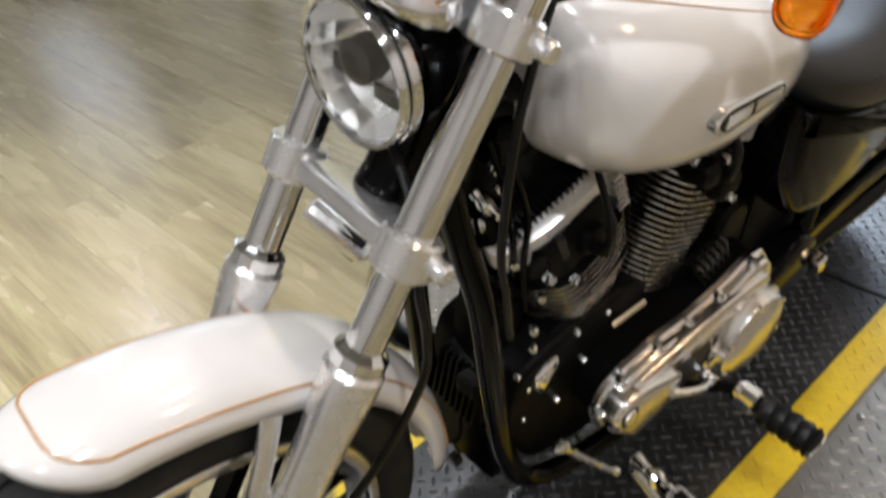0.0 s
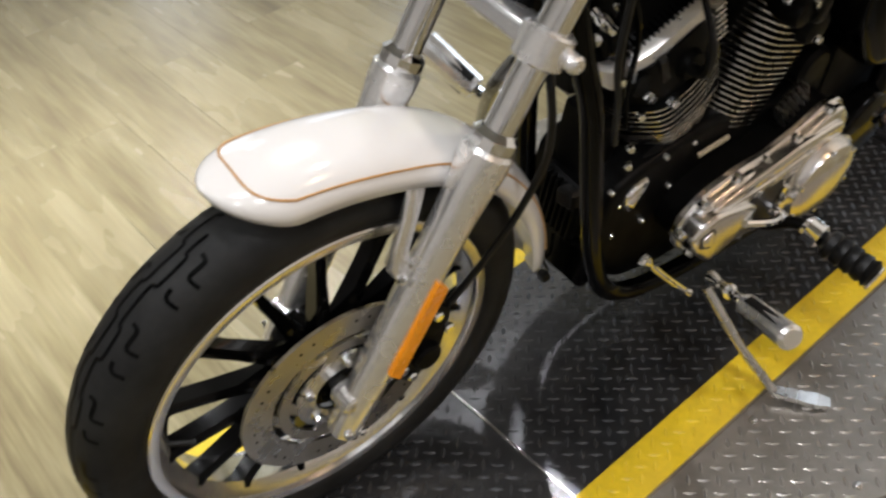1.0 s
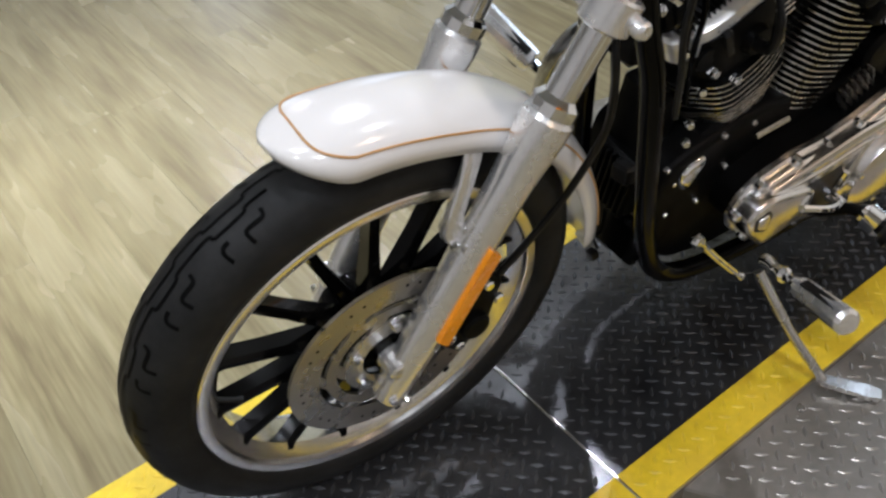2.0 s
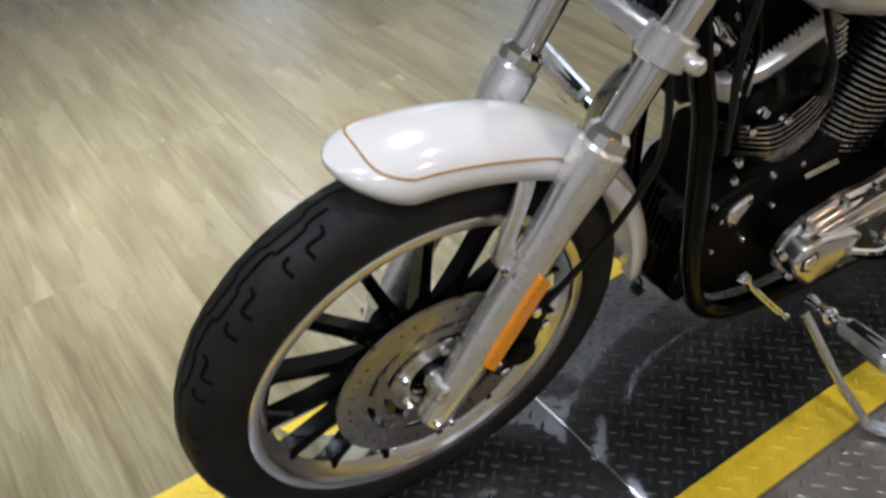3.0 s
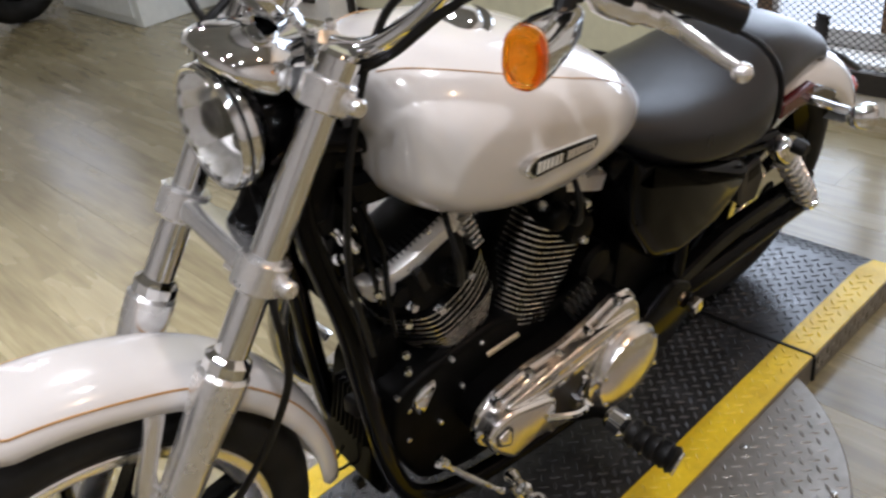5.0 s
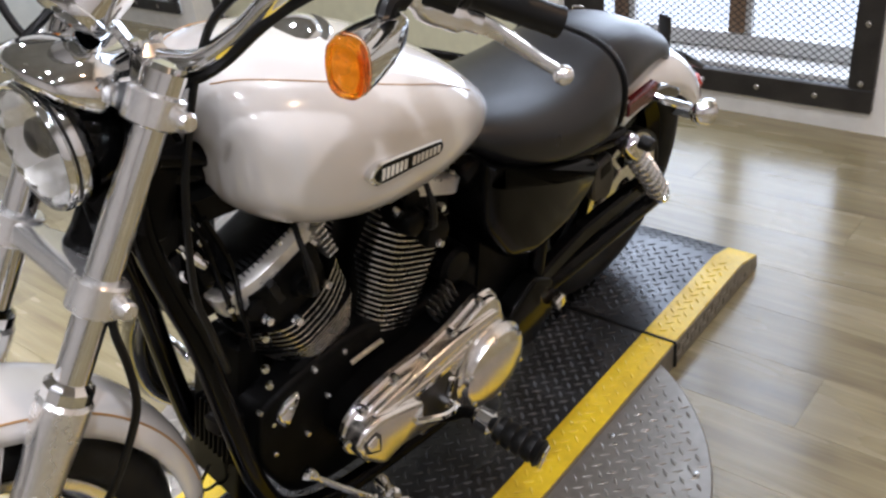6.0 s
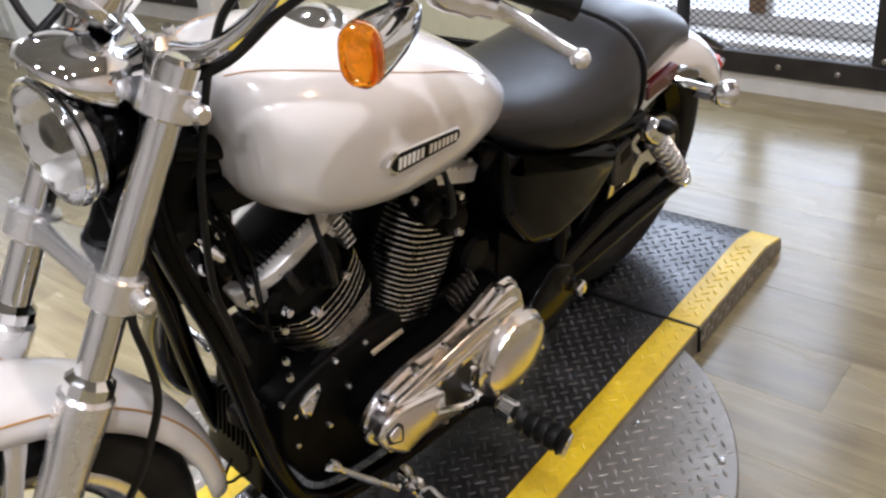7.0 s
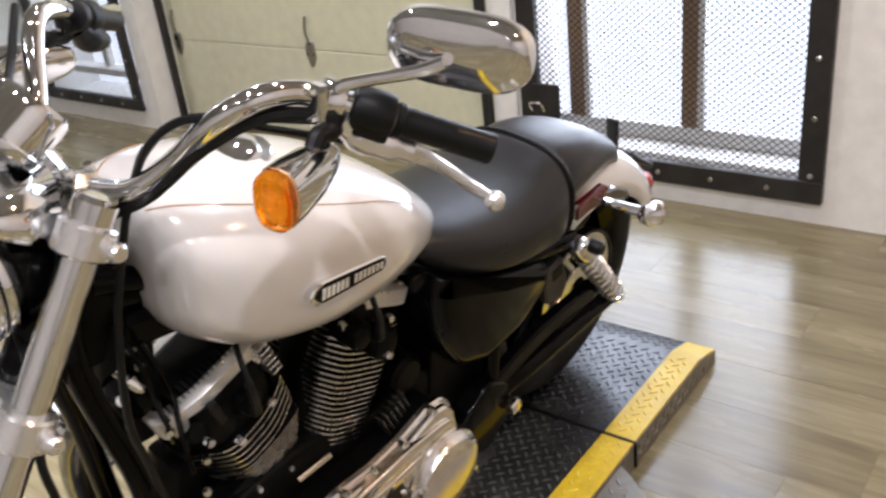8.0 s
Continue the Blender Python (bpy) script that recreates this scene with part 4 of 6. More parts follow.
def fuel_tank():
    bm = B()
    loft(bm, tank_rings())
    t = part("fuel_tank", bm, WHITE_PAINT, bike, "pearl white peanut fuel tank with gold pinstripe and badge", sharp=70)
    sub = t.modifiers.new("smooth", "SUBSURF")
    sub.levels = sub.render_levels = 2
    bm = B()
    n = V(0.26, 0, 0.97).normalized()
    lathe(bm, [(-0.006, 0.050), (0.000, 0.052), (0.003, 0.050), (0.004, 0.040), (0.014, 0.037), (0.019, 0.030), (0.021, 0.010)], V(-0.625, 0, 0.930), n, 40)
    part("filler_cap", bm, CHROME, t, "chrome filler cap")
    # badge plates on both flanks, lettering left as plain bars
    for s in (1, -1):
        o = V(-0.665, s * 0.1665, 0.8075)
        ux = V(-0.155, -s * 0.016, -0.022).normalized()
        un = ux.cross(V(0, 0, 1)).normalized() * (-1)
        un = un if un.y * s > 0 else -un
        uz = un.cross(ux).normalized()
        uz = uz if uz.z > 0 else -uz
        axes = (o, ux, uz, un)
        poly = [(-0.074, -0.0085), (-0.079, 0.0), (-0.074, 0.0085), (-0.060, 0.0165), (0.064, 0.0115), (0.072, 0.0045), (0.072, -0.0045), (0.064, -0.0115), (-0.060, -0.0165)]
        b = part("badge", slab(B(), rounded(poly, 2, 0.2), -0.008, 0.004, 0.002, axes), CHROME, t, "chrome tank badge with a dark field")
        small = [(a * 0.93 + 0.002, c * 0.80) for a, c in poly]
        part("badge_field", slab(B(), small, 0.003, 0.0052, 0.0005, axes), GLOSS_BLACK, b)
        bm = B()
        for k in range(14):
            if k == 6:
                continue
            u = -0.056 + k * 0.0088
            h = 0.0078 - 0.00022 * k
            slab(bm, [(u - 0.0027, -h), (u + 0.0027, -h), (u + 0.0027, h), (u - 0.0027, h)], 0.005, 0.0064, 0.0003, axes)
        part("badge_lettering", bm, BADGE_WHITE, b, "cream raised bars")
        # pinstripe along the top of the flank
        pts = []
        for x, hw, zt, zb, turn in ((-0.412, 0.120, 0.946, 0.778, 70), (-0.44, 0.1445, 0.955, 0.751, 64), (-0.50, 0.163, 0.9556, 0.721, 54), (-0.58, 0.170, 0.945, 0.699, 45), (-0.66, 0.1657, 0.926, 0.689, 39), (-0.74, 0.153, 0.8995, 0.6885, 35), (-0.82, 0.130, 0.855, 0.690, 31)):
            mid = zb + 0.52 * (zt - zb)
            a = radians(turn)
            pts.append(V(-0.455 + (x + 0.400) * (0.513 / 0.555), s * (hw * math.cos(a) ** 0.80 * 0.992), mid + (zt - mid) * math.sin(a) ** 0.80 * 0.997))
        part("pinstripe", tube(B(), pts, 0.0008, 6, 5), GOLD_LINE, t, "gold pinstripe")


def handlebar():
    half = [(-0.405, 0.0, 0.990), (-0.408, 0.045, 0.990), (-0.428, 0.095, 0.998), (-0.452, 0.140, 1.035), (-0.467, 0.185, 1.083), (-0.486, 0.214, 1.109), (-0.510, 0.226, 1.1165), (-0.540, 0.234, 1.113), (-0.564, 0.250, 1.104), (-0.600, 0.285, 1.0865), (-0.673, 0.355, 1.0515)]
    other = [(-0.408, -0.045, 0.990), (-0.428, -0.088, 0.995), (-0.455, -0.128, 1.025), (-0.475, -0.155, 1.068), (-0.498, -0.178, 1.098), (-0.540, -0.210, 1.092), (-0.600, -0.262, 1.057), (-0.700, -0.355, 1.020)]
    path = list(reversed(other)) + half
    bar = part("handlebar", tube(B(), path, 0.0127, 16, 6), CHROME, bike, "chrome pullback handlebar")
    for s in (1, -1):
        P = (lambda *a: V(*a)) if s > 0 else (lambda x, y, z: V(x, -y, z) if abs(z) < 0.5 else V(x - 0.012, -y * 0.95, z - 0.035))
        a, b = P(-0.6085, 0.293, 1.0825), P(-0.680, 0.362, 1.048)
        d = (b - a).normalized()
        L = (b - a).length
        part("grip", lathe(B(), [(0, 0.0165), (0.002, 0.0182), (0.007, 0.0182), (0.009, 0.0160)] + [(0.010 + (L - 0.018) * k / 12, 0.0156 + 0.0004 * (k % 2)) for k in range(13)] + [(L - 0.005, 0.0166), (L - 0.001, 0.0160), (L, 0.012)], a, d, 20), HOSE, bar, "black rubber grip")
        db = P(-0.680, 0.656, -0.328).normalized()
        h0 = P(-0.5775, 0.263, 1.0975)
        bm = lathe(B(), [(0.0, 0.016), (0.002, 0.021), (0.008, 0.0235), (0.036, 0.0235), (0.042, 0.0215), (0.044, 0.016)], h0, db, 24)
        block(bm, Matrix.Translation(h0 + db * 0.020 - V(0, 0, 0.016)) @ db.to_track_quat("X", "Z").to_matrix().to_4x4(), 0.038, 0.036, 0.028, 0.008)
        house = part("switch_housing", bm, HOSE, bar, "black switch housing")
        part("switch_button", block(B(), Matrix.Translation(h0 + db * 0.018 + V(0.020, -s * 0.010, -0.012)) @ db.to_track_quat("X", "Z").to_matrix().to_4x4(), 0.012, 0.012, 0.010, 0.003), SATIN, house)
        # clamp and lever bracket
        k0 = P(-0.556, 0.242, 1.108)
        bm = lathe(B(), [(0.0, 0.0135), (0.001, 0.0190), (0.004, 0.0205), (0.022, 0.0205), (0.025, 0.0190), (0.026, 0.0135)], k0, db, 24)
        block(bm, Matrix.Translation(k0 + db * 0.013 + V(0.016, 0, 0.0)), 0.016, 0.024, 0.040, 0.004)
        part("bar_clamp", bm, CHROME if s > 0 else HOSE, bar, "chrome lever clamp" if s > 0 else "black brake clamp")
        bolts(bar, "clamp_bolt", [(k0 + db * 0.013 + V(0.023, 0, q), (1, 0, 0)) for q in (0.014, -0.014)], 0.005, 0.006)
        bm = B()
        tube(bm, [P(-0.5670, 0.2580, 1.0880), P(-0.5834, 0.2660, 1.0691), P(-0.6039, 0.2850, 1.0562), P(-0.6242, 0.3020, 1.0463)], [0.016, 0.020, 0.018, 0.013], 12, 4)
        part("lever_bracket", bm, SILVER if s > 0 else HOSE, bar, "polished lever bracket" if s > 0 else "black brake reservoir")
        bm = B()
        rings = []
        lv = smooth_path([P(-0.6114, 0.2920, 1.0523), P(-0.6320, 0.3120, 1.0406), P(-0.6410, 0.3350, 1.0302), P(-0.6467, 0.3620, 1.0199), P(-0.6485, 0.3870, 1.0145)], 5)
        for i, p in enumerate(lv):
            w = 0.012 - 0.005 * i / len(lv)
            rings.append([p + V(0.35 * w * math.cos(t), 0, 0) + V(0, 0, w * math.sin(t)) for t in (2 * math.pi * q / 12 for q in range(12))])
        loft(bm, rings)
        bmesh.ops.create_uvsphere(bm, u_segments=14, v_segments=10, radius=0.0105, matrix=Matrix.Translation(P(-0.6525, 0.3900, 1.0102)))
        part("lever", bm, SILVER if s > 0 else HOSE, bar, "polished hand lever with a ball end" if s > 0 else "black brake lever")
        # turn signal under the lever bracket
        c, n = (P(-0.466, 0.284, 1.047) if s > 0 else V(-0.466, -0.250, 1.019)), P(0.93, 0.27, -0.03).normalized()
        side = V(0, 0, 1).cross(n).normalized()
        up = n.cross(side).normalized()
        if up.z < 0:
            up = -up
        pw = lambda v: math.copysign(abs(v) ** 0.74, v)
        oval = lambda k, a: [c + n * a + side * 0.0215 * k * pw(math.cos(t)) + up * 0.0315 * k * pw(math.sin(t)) for t in (2 * math.pi * q / 28 for q in range(28))]
        bm = B()
        loft(bm, [oval(k, a) for k, a in ((0.12, -0.098), (0.42, -0.094), (0.66, -0.080), (0.88, -0.050), (0.99, -0.016), (1.0, 0.0))])
        sig = part("turn_signal", bm, CHROME, bike, "bullet turn signal with amber lens")
        bm = B()
        loft(bm, [oval(k, a) for k, a in ((0.92, 0.0015), (0.80, -0.006), (0.52, -0.013), (0.15, -0.016))])
        part("lens_bowl", bm, BOWL, sig, "bright bowl behind the lens", sharp=10)
        part("bulb", lathe(B(), [(0.0, 0.007), (0.006, 0.0085), (0.012, 0.0070), (0.015, 0.002)], c - n * 0.0155, n, 14), BOWL, sig)
        bm = B()
        loft(bm, [oval(k, a) for k, a in ((0.95, 0.0015), (0.965, 0.008), (0.93, 0.0125), (0.82, 0.0140), (0.70, 0.0095), (0.62, 0.0085), (0.56, 0.0135), (0.30, 0.0165), (0.08, 0.0175))])
        lens = part("lens", bm, AMBER, sig, "clear amber lens with a raised rim")
        lens.visible_shadow = False
        part("stem", tube(B(), [c - n * 0.060 + up * 0.018, c - n * 0.072 + up * 0.030, P(-0.552, 0.262, 1.080), P(-0.560, 0.255, 1.098)], [0.010, 0.010, 0.012, 0.014], 10, 4), HOSE, sig)
        # mirror; the far one is set higher
        lift = 0.0 if s > 0 else 0.085
        bm = B()
        tube(bm, [P(-0.562, 0.252, 1.102), P(-0.5639, 0.2540, 1.1036), P(-0.5674, 0.2680, 1.1227), P(-0.606, 0.322, 1.140 + lift), P(-0.622, 0.342, 1.150 + lift)], [0.008, 0.0075, 0.0065, 0.007], 10, 5)
        stem = part("mirror_stem", bm, CHROME, bike, "chrome mirror stem")
        mc, mn = P(-0.6441, 0.340, 1.1555 + lift), P(0.94, 0.28, -0.10).normalized()
        ms = V(0, 0, 1).cross(mn).normalized()
        mu = mn.cross(ms).normalized()
        sup = lambda k, a: [mc + mn * a + ms * 0.0735 * k * math.copysign(abs(math.cos(t)) ** 0.62, math.cos(t)) + mu * 0.0370 * k * math.copysign(abs(math.sin(t)) ** 0.66, math.sin(t)) for t in (2 * math.pi * q / 32 for q in range(32))]
        bm = B()
        loft(bm, [sup(k, a) for k, a in ((0.95, -0.014), (1.0, -0.012), (1.0, 0.000), (0.965, 0.0075), (0.90, 0.0120), (0.70, 0.0150), (0.40, 0.0170), (0.10, 0.0178))])
        part("mirror_shell", bm, CHROME, stem, "chrome oval mirror shell")
        part("mirror_glass", loft_plate([sup(0.93, -0.0145), sup(0.92, -0.0155)]), CHROME, stem)
    # risers, speedometer
    for s in (1, -1):
        bm = B()
        block(bm, Matrix.Translation((-0.402, s * 0.042, 0.975)) @ Matrix.Rotation(-RAKE * 0.4, 4, "Y"), 0.040, 0.032, 0.066, 0.010)
        riser = part("bar_riser", bm, POLISHED, bike, "polished handlebar riser")
        bolts(riser, "riser_bolt", [(V(x, s * 0.042, 1.006), (0.1, 0, 1)) for x in (-0.392, -0.416)], 0.007, 0.009)
    c, n = V(-0.366, 0, 1.054), V(-0.80, 0, 0.60).normalized()
    bm = B()
    lathe(bm, [(-0.030, 0.016), (-0.029, 0.030), (-0.024, 0.0385), (-0.018, 0.0410), (-0.014, 0.0410), (-0.012, 0.0392), (-0.009, 0.0392), (0.024, 0.0405), (0.032, 0.0400), (0.037, 0.0370)], c, n, 48)
    sp = part("speedometer", bm, CHROME, bike, "chrome speedometer housing")
    part("dial", lathe(B(), [(0.0362, 0.0355), (0.0375, 0.0355)], c, n, 32), MATT_BLACK, sp)
    tube(bm := B(), [(-0.385, 0, 1.02), (-0.395, 0.0, 1.0), (-0.402, 0, 0.985)], 0.014, 10, 3)
    part("speedometer_bracket", bm, CHROME, sp)


def loft_plate(rings):
    bm = B()
    loft(bm, rings)
    return bm


def cables():
    for nm, pts, r in (("clutch_cable", [(-0.5631, 0.2500, 1.0808), (-0.5365, 0.2350, 1.0862), (-0.469, 0.185, 1.0945), (-0.448, 0.150, 1.080), (-0.435, 0.120, 1.047), (-0.431, 0.100, 1.010), (-0.420, 0.093, 0.972), (-0.400, 0.096, 0.910), (-0.387, 0.100, 0.868), (-0.376, 0.105, 0.800), (-0.372, 0.108, 0.721), (-0.383, 0.110, 0.660), (-0.400, 0.105, 0.580)], 0.0048),
                       ("switch_wire", [(-0.560, 0.250, 1.088), (-0.505, 0.224, 1.096), (-0.462, 0.180, 1.062), (-0.437, 0.120, 1.000), (-0.415, 0.080, 0.972), (-0.385, 0.050, 0.955), (-0.380, 0.045, 0.90)], 0.0075),
                       ("throttle_cable", [(-0.515, -0.275, 1.105), (-0.430, -0.240, 1.115), (-0.350, -0.175, 1.075), (-0.335, -0.100, 1.000), (-0.380, -0.050, 0.930)], 0.0048),
                       ("brake_hose", [(-0.500, -0.230, 1.10), (-0.420, -0.115, 1.055), (-0.362, -0.072, 1.020), (-0.325, -0.068, 0.996), (-0.312, -0.066, 0.95), (-0.325, -0.030, 0.86), (-0.300, 0.060, 0.790), (-0.270, 0.105, 0.742), (-0.271, 0.115, 0.690), (-0.271, 0.115, 0.634), (-0.260, 0.108, 0.582), (-0.230, 0.100, 0.514), (-0.190, 0.090, 0.450), (-0.150, 0.085, 0.405)], 0.0052)):
        part(nm, tube(B(), pts, r, 8, 6), HOSE, bike, "black cable" if "cable" in nm else "black hose")


def bike_frame():
    for s in (1, -1):
        near = 1.0 if s > 0 else 0.74
        part("frame_tube", tube(B(), [(-0.366, s * 0.020, 0.845), (-0.355, s * 0.042 * near, 0.780), (-0.370, s * 0.058 * near, 0.690), (-0.386, s * 0.071 * near, 0.612), (-0.408, s * 0.083 * near, 0.440), (-0.430, s * 0.091 * near, 0.310), (-0.470, s * 0.098, 0.222), (-0.56, s * 0.105, 0.180), (-0.74, s * 0.110, 0.165), (-0.95, s * 0.110, 0.165), (-1.05, s * 0.110, 0.23), (-1.08, s * 0.105, 0.40), (-1.06, s * 0.095, 0.60)], 0.0165, 14, 5), GLOSS_BLACK, bike)
        part("frame_rail", tube(B(), [(-0.40, s * 0.018, 0.86), (-0.60, s * 0.040, 0.80), (-0.85, s * 0.075, 0.70), (-1.05, s * 0.100, 0.605), (-1.30, s * 0.115, 0.565)], 0.0165, 12, 5), GLOSS_BLACK, bike)
        # swingarm
        part("swingarm", tube(B(), [(-1.02, s * 0.10, 0.30), (-1.15, s * 0.115, 0.315), (-1.33, s * 0.118, 0.33), (-1.52, s * 0.115, 0.335)], 0.021, 12, 4), GLOSS_BLACK, bike)
    part("backbone", tube(B(), [(-0.40, 0, 0.83), (-0.65, 0, 0.77), (-0.95, 0, 0.66)], 0.028, 14, 4), GLOSS_BLACK, bike)
    part("neck_cover", block(B(), pose(-0.392, 0, 0.815, 0, -20, 0), 0.060, 0.062, 0.15, 0.02), MATT_BLACK, bike, "black steering neck cover")
    # finned regulator low between the two front tubes
    reg = part("voltage_regulator", block(B(), pose(-0.446, 0.0, 0.365, 0, -9, 0), 0.034, 0.090, 0.095, 0.006), MATT_BLACK, bike, "black finned regulator")
    fin = part("cooling_fin", block(B(), pose(0, 0, 0), 0.016, 0.005, 0.088, 0.001), MATT_BLACK, reg)
    fin.matrix_basis = pose(-0.427, -0.039, 0.368, 0, -9, 0)
    for k in range(1, 8):
        again(fin, reg, pose(-0.427, -0.039 + k * 0.0112, 0.368, 0, -9, 0))
    part("plug_connector", block(B(), pose(-0.412, 0.036, 0.418, 12, -9, 0), 0.024, 0.034, 0.030, 0.005), HOSE, reg, "black plastic connector")
    part("front_mount", block(B(), pose(-0.480, -0.015, 0.42, 0, -8, 0), 0.05, 0.085, 0.20, 0.012), MATT_BLACK, bike)
    part("ignition_box", block(B(), pose(-0.437, -0.022, 0.690, 0, -6, 0), 0.060, 0.080, 0.210, 0.012), MATT_BLACK, bike, "black box behind the steering neck")
    part("coil_bracket", block(B(), pose(-0.475, -0.010, 0.775, 0, -6, 0), 0.110, 0.100, 0.050, 0.010), GLOSS_BLACK, bike)
    horn = part("horn", lathe(B(), [(0.0, 0.012), (0.004, 0.030), (0.016, 0.033), (0.022, 0.028), (0.026, 0.010)], V(-0.425, 0.022, 0.690), V(0.75, 0.6, 0.25), 28), GLOSS_BLACK, bike, "small black horn")
    part("horn_centre", lathe(B(), [(0, 0.009), (0.004, 0.009), (0.006, 0.005)], V(-0.425, 0.022, 0.690) + V(0.75, 0.6, 0.25).normalized() * 0.026, V(0.75, 0.6, 0.25), 14), CHROME, horn)
    part("choke_lever", tube(B(), [(-0.410, 0.022, 0.730), (-0.415, 0.032, 0.720), (-0.424, 0.042, 0.708), (-0.434, 0.050, 0.698)], [0.006, 0.009, 0.009, 0.006], 10, 3), CHROME, bike, "small chrome lever")
    for pts in ([(-0.415, 0.035, 0.80), (-0.425, 0.058, 0.74), (-0.440, 0.060, 0.66), (-0.455, 0.050, 0.60)], [(-0.43, 0.055, 0.78), (-0.452, 0.066, 0.70), (-0.462, 0.058, 0.62), (-0.47, 0.062, 0.54)]):
        part("wire", tube(B(), pts, 0.0042, 8, 4), GLOSS_BLACK, bike, "thin black wire")
    bolts(bike, "bracket_bolt", [(V(x, y, z), (0.5, 0.85, 0.1)) for x, y, z in ((-0.425, 0.040, 0.765), (-0.432, 0.040, 0.738), (-0.448, 0.056, 0.628), (-0.486, 0.070, 0.560), (-0.480, 0.070, 0.505), (-0.483, 0.070, 0.470))], 0.0065, 0.009)
    part("cross_brace", block(B(), pose(-0.428, 0.0, 0.285, 0, -14, 0), 0.024, 0.175, 0.070, 0.006), GLOSS_BLACK, bike, "black cross brace between the frame tubes")
    # loose wires and a clip hanging under the brace
    for pts in ([(-0.425, 0.02, 0.262), (-0.415, 0.0, 0.245), (-0.428, -0.012, 0.222), (-0.440, -0.006, 0.190)],
                [(-0.405, 0.0, 0.300), (-0.385, 0.0, 0.268), (-0.392, 0.004, 0.256), (-0.418, 0.0, 0.250)],
                [(-0.425, -0.01, 0.236), (-0.440, 0.012, 0.214), (-0.450, 0.02, 0.205)]):
        part("wire", tube(B(), pts, 0.0028, 6, 4), HOSE, bike, "thin black wire")
    part("wire_clip", block(B(), pose(-0.432, -0.006, 0.180, 20, 10, 0), 0.016, 0.018, 0.020, 0.003), HOSE, bike, "black plastic clip")


def engine():
    crank = V(-0.650, 0, 0.335)
    bm = B()
    pl = rounded([(-0.455, 0.43), (-0.44, 0.33), (-0.50, 0.20), (-0.62, 0.165), (-0.92, 0.175), (-1.01, 0.26), (-0.99, 0.42), (-0.90, 0.46), (-0.80, 0.42), (-0.66, 0.47), (-0.52, 0.45)], 3, 0.25)
    slab(bm, pl, -0.078, 0.078, 0.012, None, 1)
    case = part("crankcase", bm, MATT_BLACK, bike, "wrinkle black engine crankcase")
    spots = []
    for x, z, y in ((-0.580, 0.380, 0.077), (-0.535, 0.330, 0.077), (-0.56, 0.448, 0.073), (-0.478, 0.392, 0.070), (-0.62, 0.445, 0.073), (-0.475, 0.330, 0.072), (-0.462, 0.425, 0.066)):
        spots.append((V(x, y, z), (0, 1, 0)))
    bolts(case, "case_bolt", spots, 0.0052, 0.009, mat=STAND_GREY)
    for x, z, tilt in ((-0.565, 0.462, 22.5), (-0.735, 0.462, -22.5)):
        part("tappet_block", block(B(), pose(x, 0.040, z - 0.02, 0, tilt, 0), 0.075, 0.055, 0.050, 0.008), MATT_BLACK, case)
    rib = None
    for k in range(6):
        m = pose(-0.795 - 0.009 * k, 0.100, 0.425 + 0.006 * k, 0, 25, 0)
        if rib is None:
            rib = part("case_rib", block(B(), pose(0, 0, 0), 0.0022, 0.020, 0.044, 0.0008), FIN_EDGE, case)
            rib.matrix_basis = m
        else:
            again(rib, case, m)
    part("starter_housing", lathe(B(), [(-0.09, 0.030), (-0.085, 0.036), (0.09, 0.036), (0.098, 0.028)], V(-0.86, 0, 0.485), (0, 1, 0), 24), MATT_BLACK, case)
    # teardrop chrome cover on the left of the case
    pl = [(-0.484, 0.392), (-0.484, 0.412), (-0.500, 0.425), (-0.528, 0.430), (-0.523, 0.410), (-0.508, 0.383), (-0.494, 0.371)]
    part("timer_cover", slab(B(), rounded(pl, 3, 0.3), 0.060, 0.086, 0.010, None, 1), CHROME, case, "small chrome cover")
    bm = B()
    tube(bm, [(-0.625, 0.085, 0.420), (-0.692, 0.085, 0.424)], 0.0055, 8, 1)
    part("oil_line", bm, SATIN, case)
    # two cylinders
    for lean, nm in ((22.5, "front_cylinder"), (-22.5, "rear_cylinder")):
        ax = V(math.sin(radians(lean)), 0, math.cos(radians(lean)))
        fx = V(ax.z, 0, -ax.x)
        front = lean > 0
        body = B()
        lathe(body, [(0.06, 0.036), (0.16, 0.052), (0.30, 0.058)], crank, ax, 28)
        cyl = part(nm, body, MATT_BLACK, bike, "black finned cylinder with bright machined fin edges")

        def fin_plate(h, w, dep, half, bow=0.0, off=0.0):
            """One cooling fin: black faces, a machined bright rim; bow lifts its rear end."""
            if front:
                pl = rounded([(-w, -dep), (w * 0.42, -dep), (w * 0.93, -dep * 0.40), (w * 0.93, dep * 0.40), (w * 0.42, dep), (-w * 0.40, dep), (-w, dep * 0.90)], 4, 0.30)
            else:
                pl = rounded([(off - w, -dep), (off + w * 0.7, -dep), (off + w, -dep * 0.6), (off + w, dep * 0.6), (off + w * 0.66, dep), (off - w * 0.66, dep), (off - w, dep * 0.6)], 4, 0.30)
            o = crank + ax * h
            put = lambda poly, zz: [o + fx * a + V(0, b, 0) + ax * (zz + bow * (max(0.0, -a / w) ** 2 + 0.35 * max(0.0, a / w) ** 2)) for a, b in poly]
            bm = B()
            loft(bm, [put(shrink(pl, 0.0015), -half - 0.0004), put(pl, -half), put(pl, half), put(shrink(pl, 0.0015), half + 0.0004)])
            for f in bm.faces:
                f.normal_update()
                if abs(f.normal.dot(ax)) < 0.8:
                    f.material_index = 1
            part("fin", bm, MATT_BLACK, cyl, sharp=30, mats=(FIN_EDGE,))

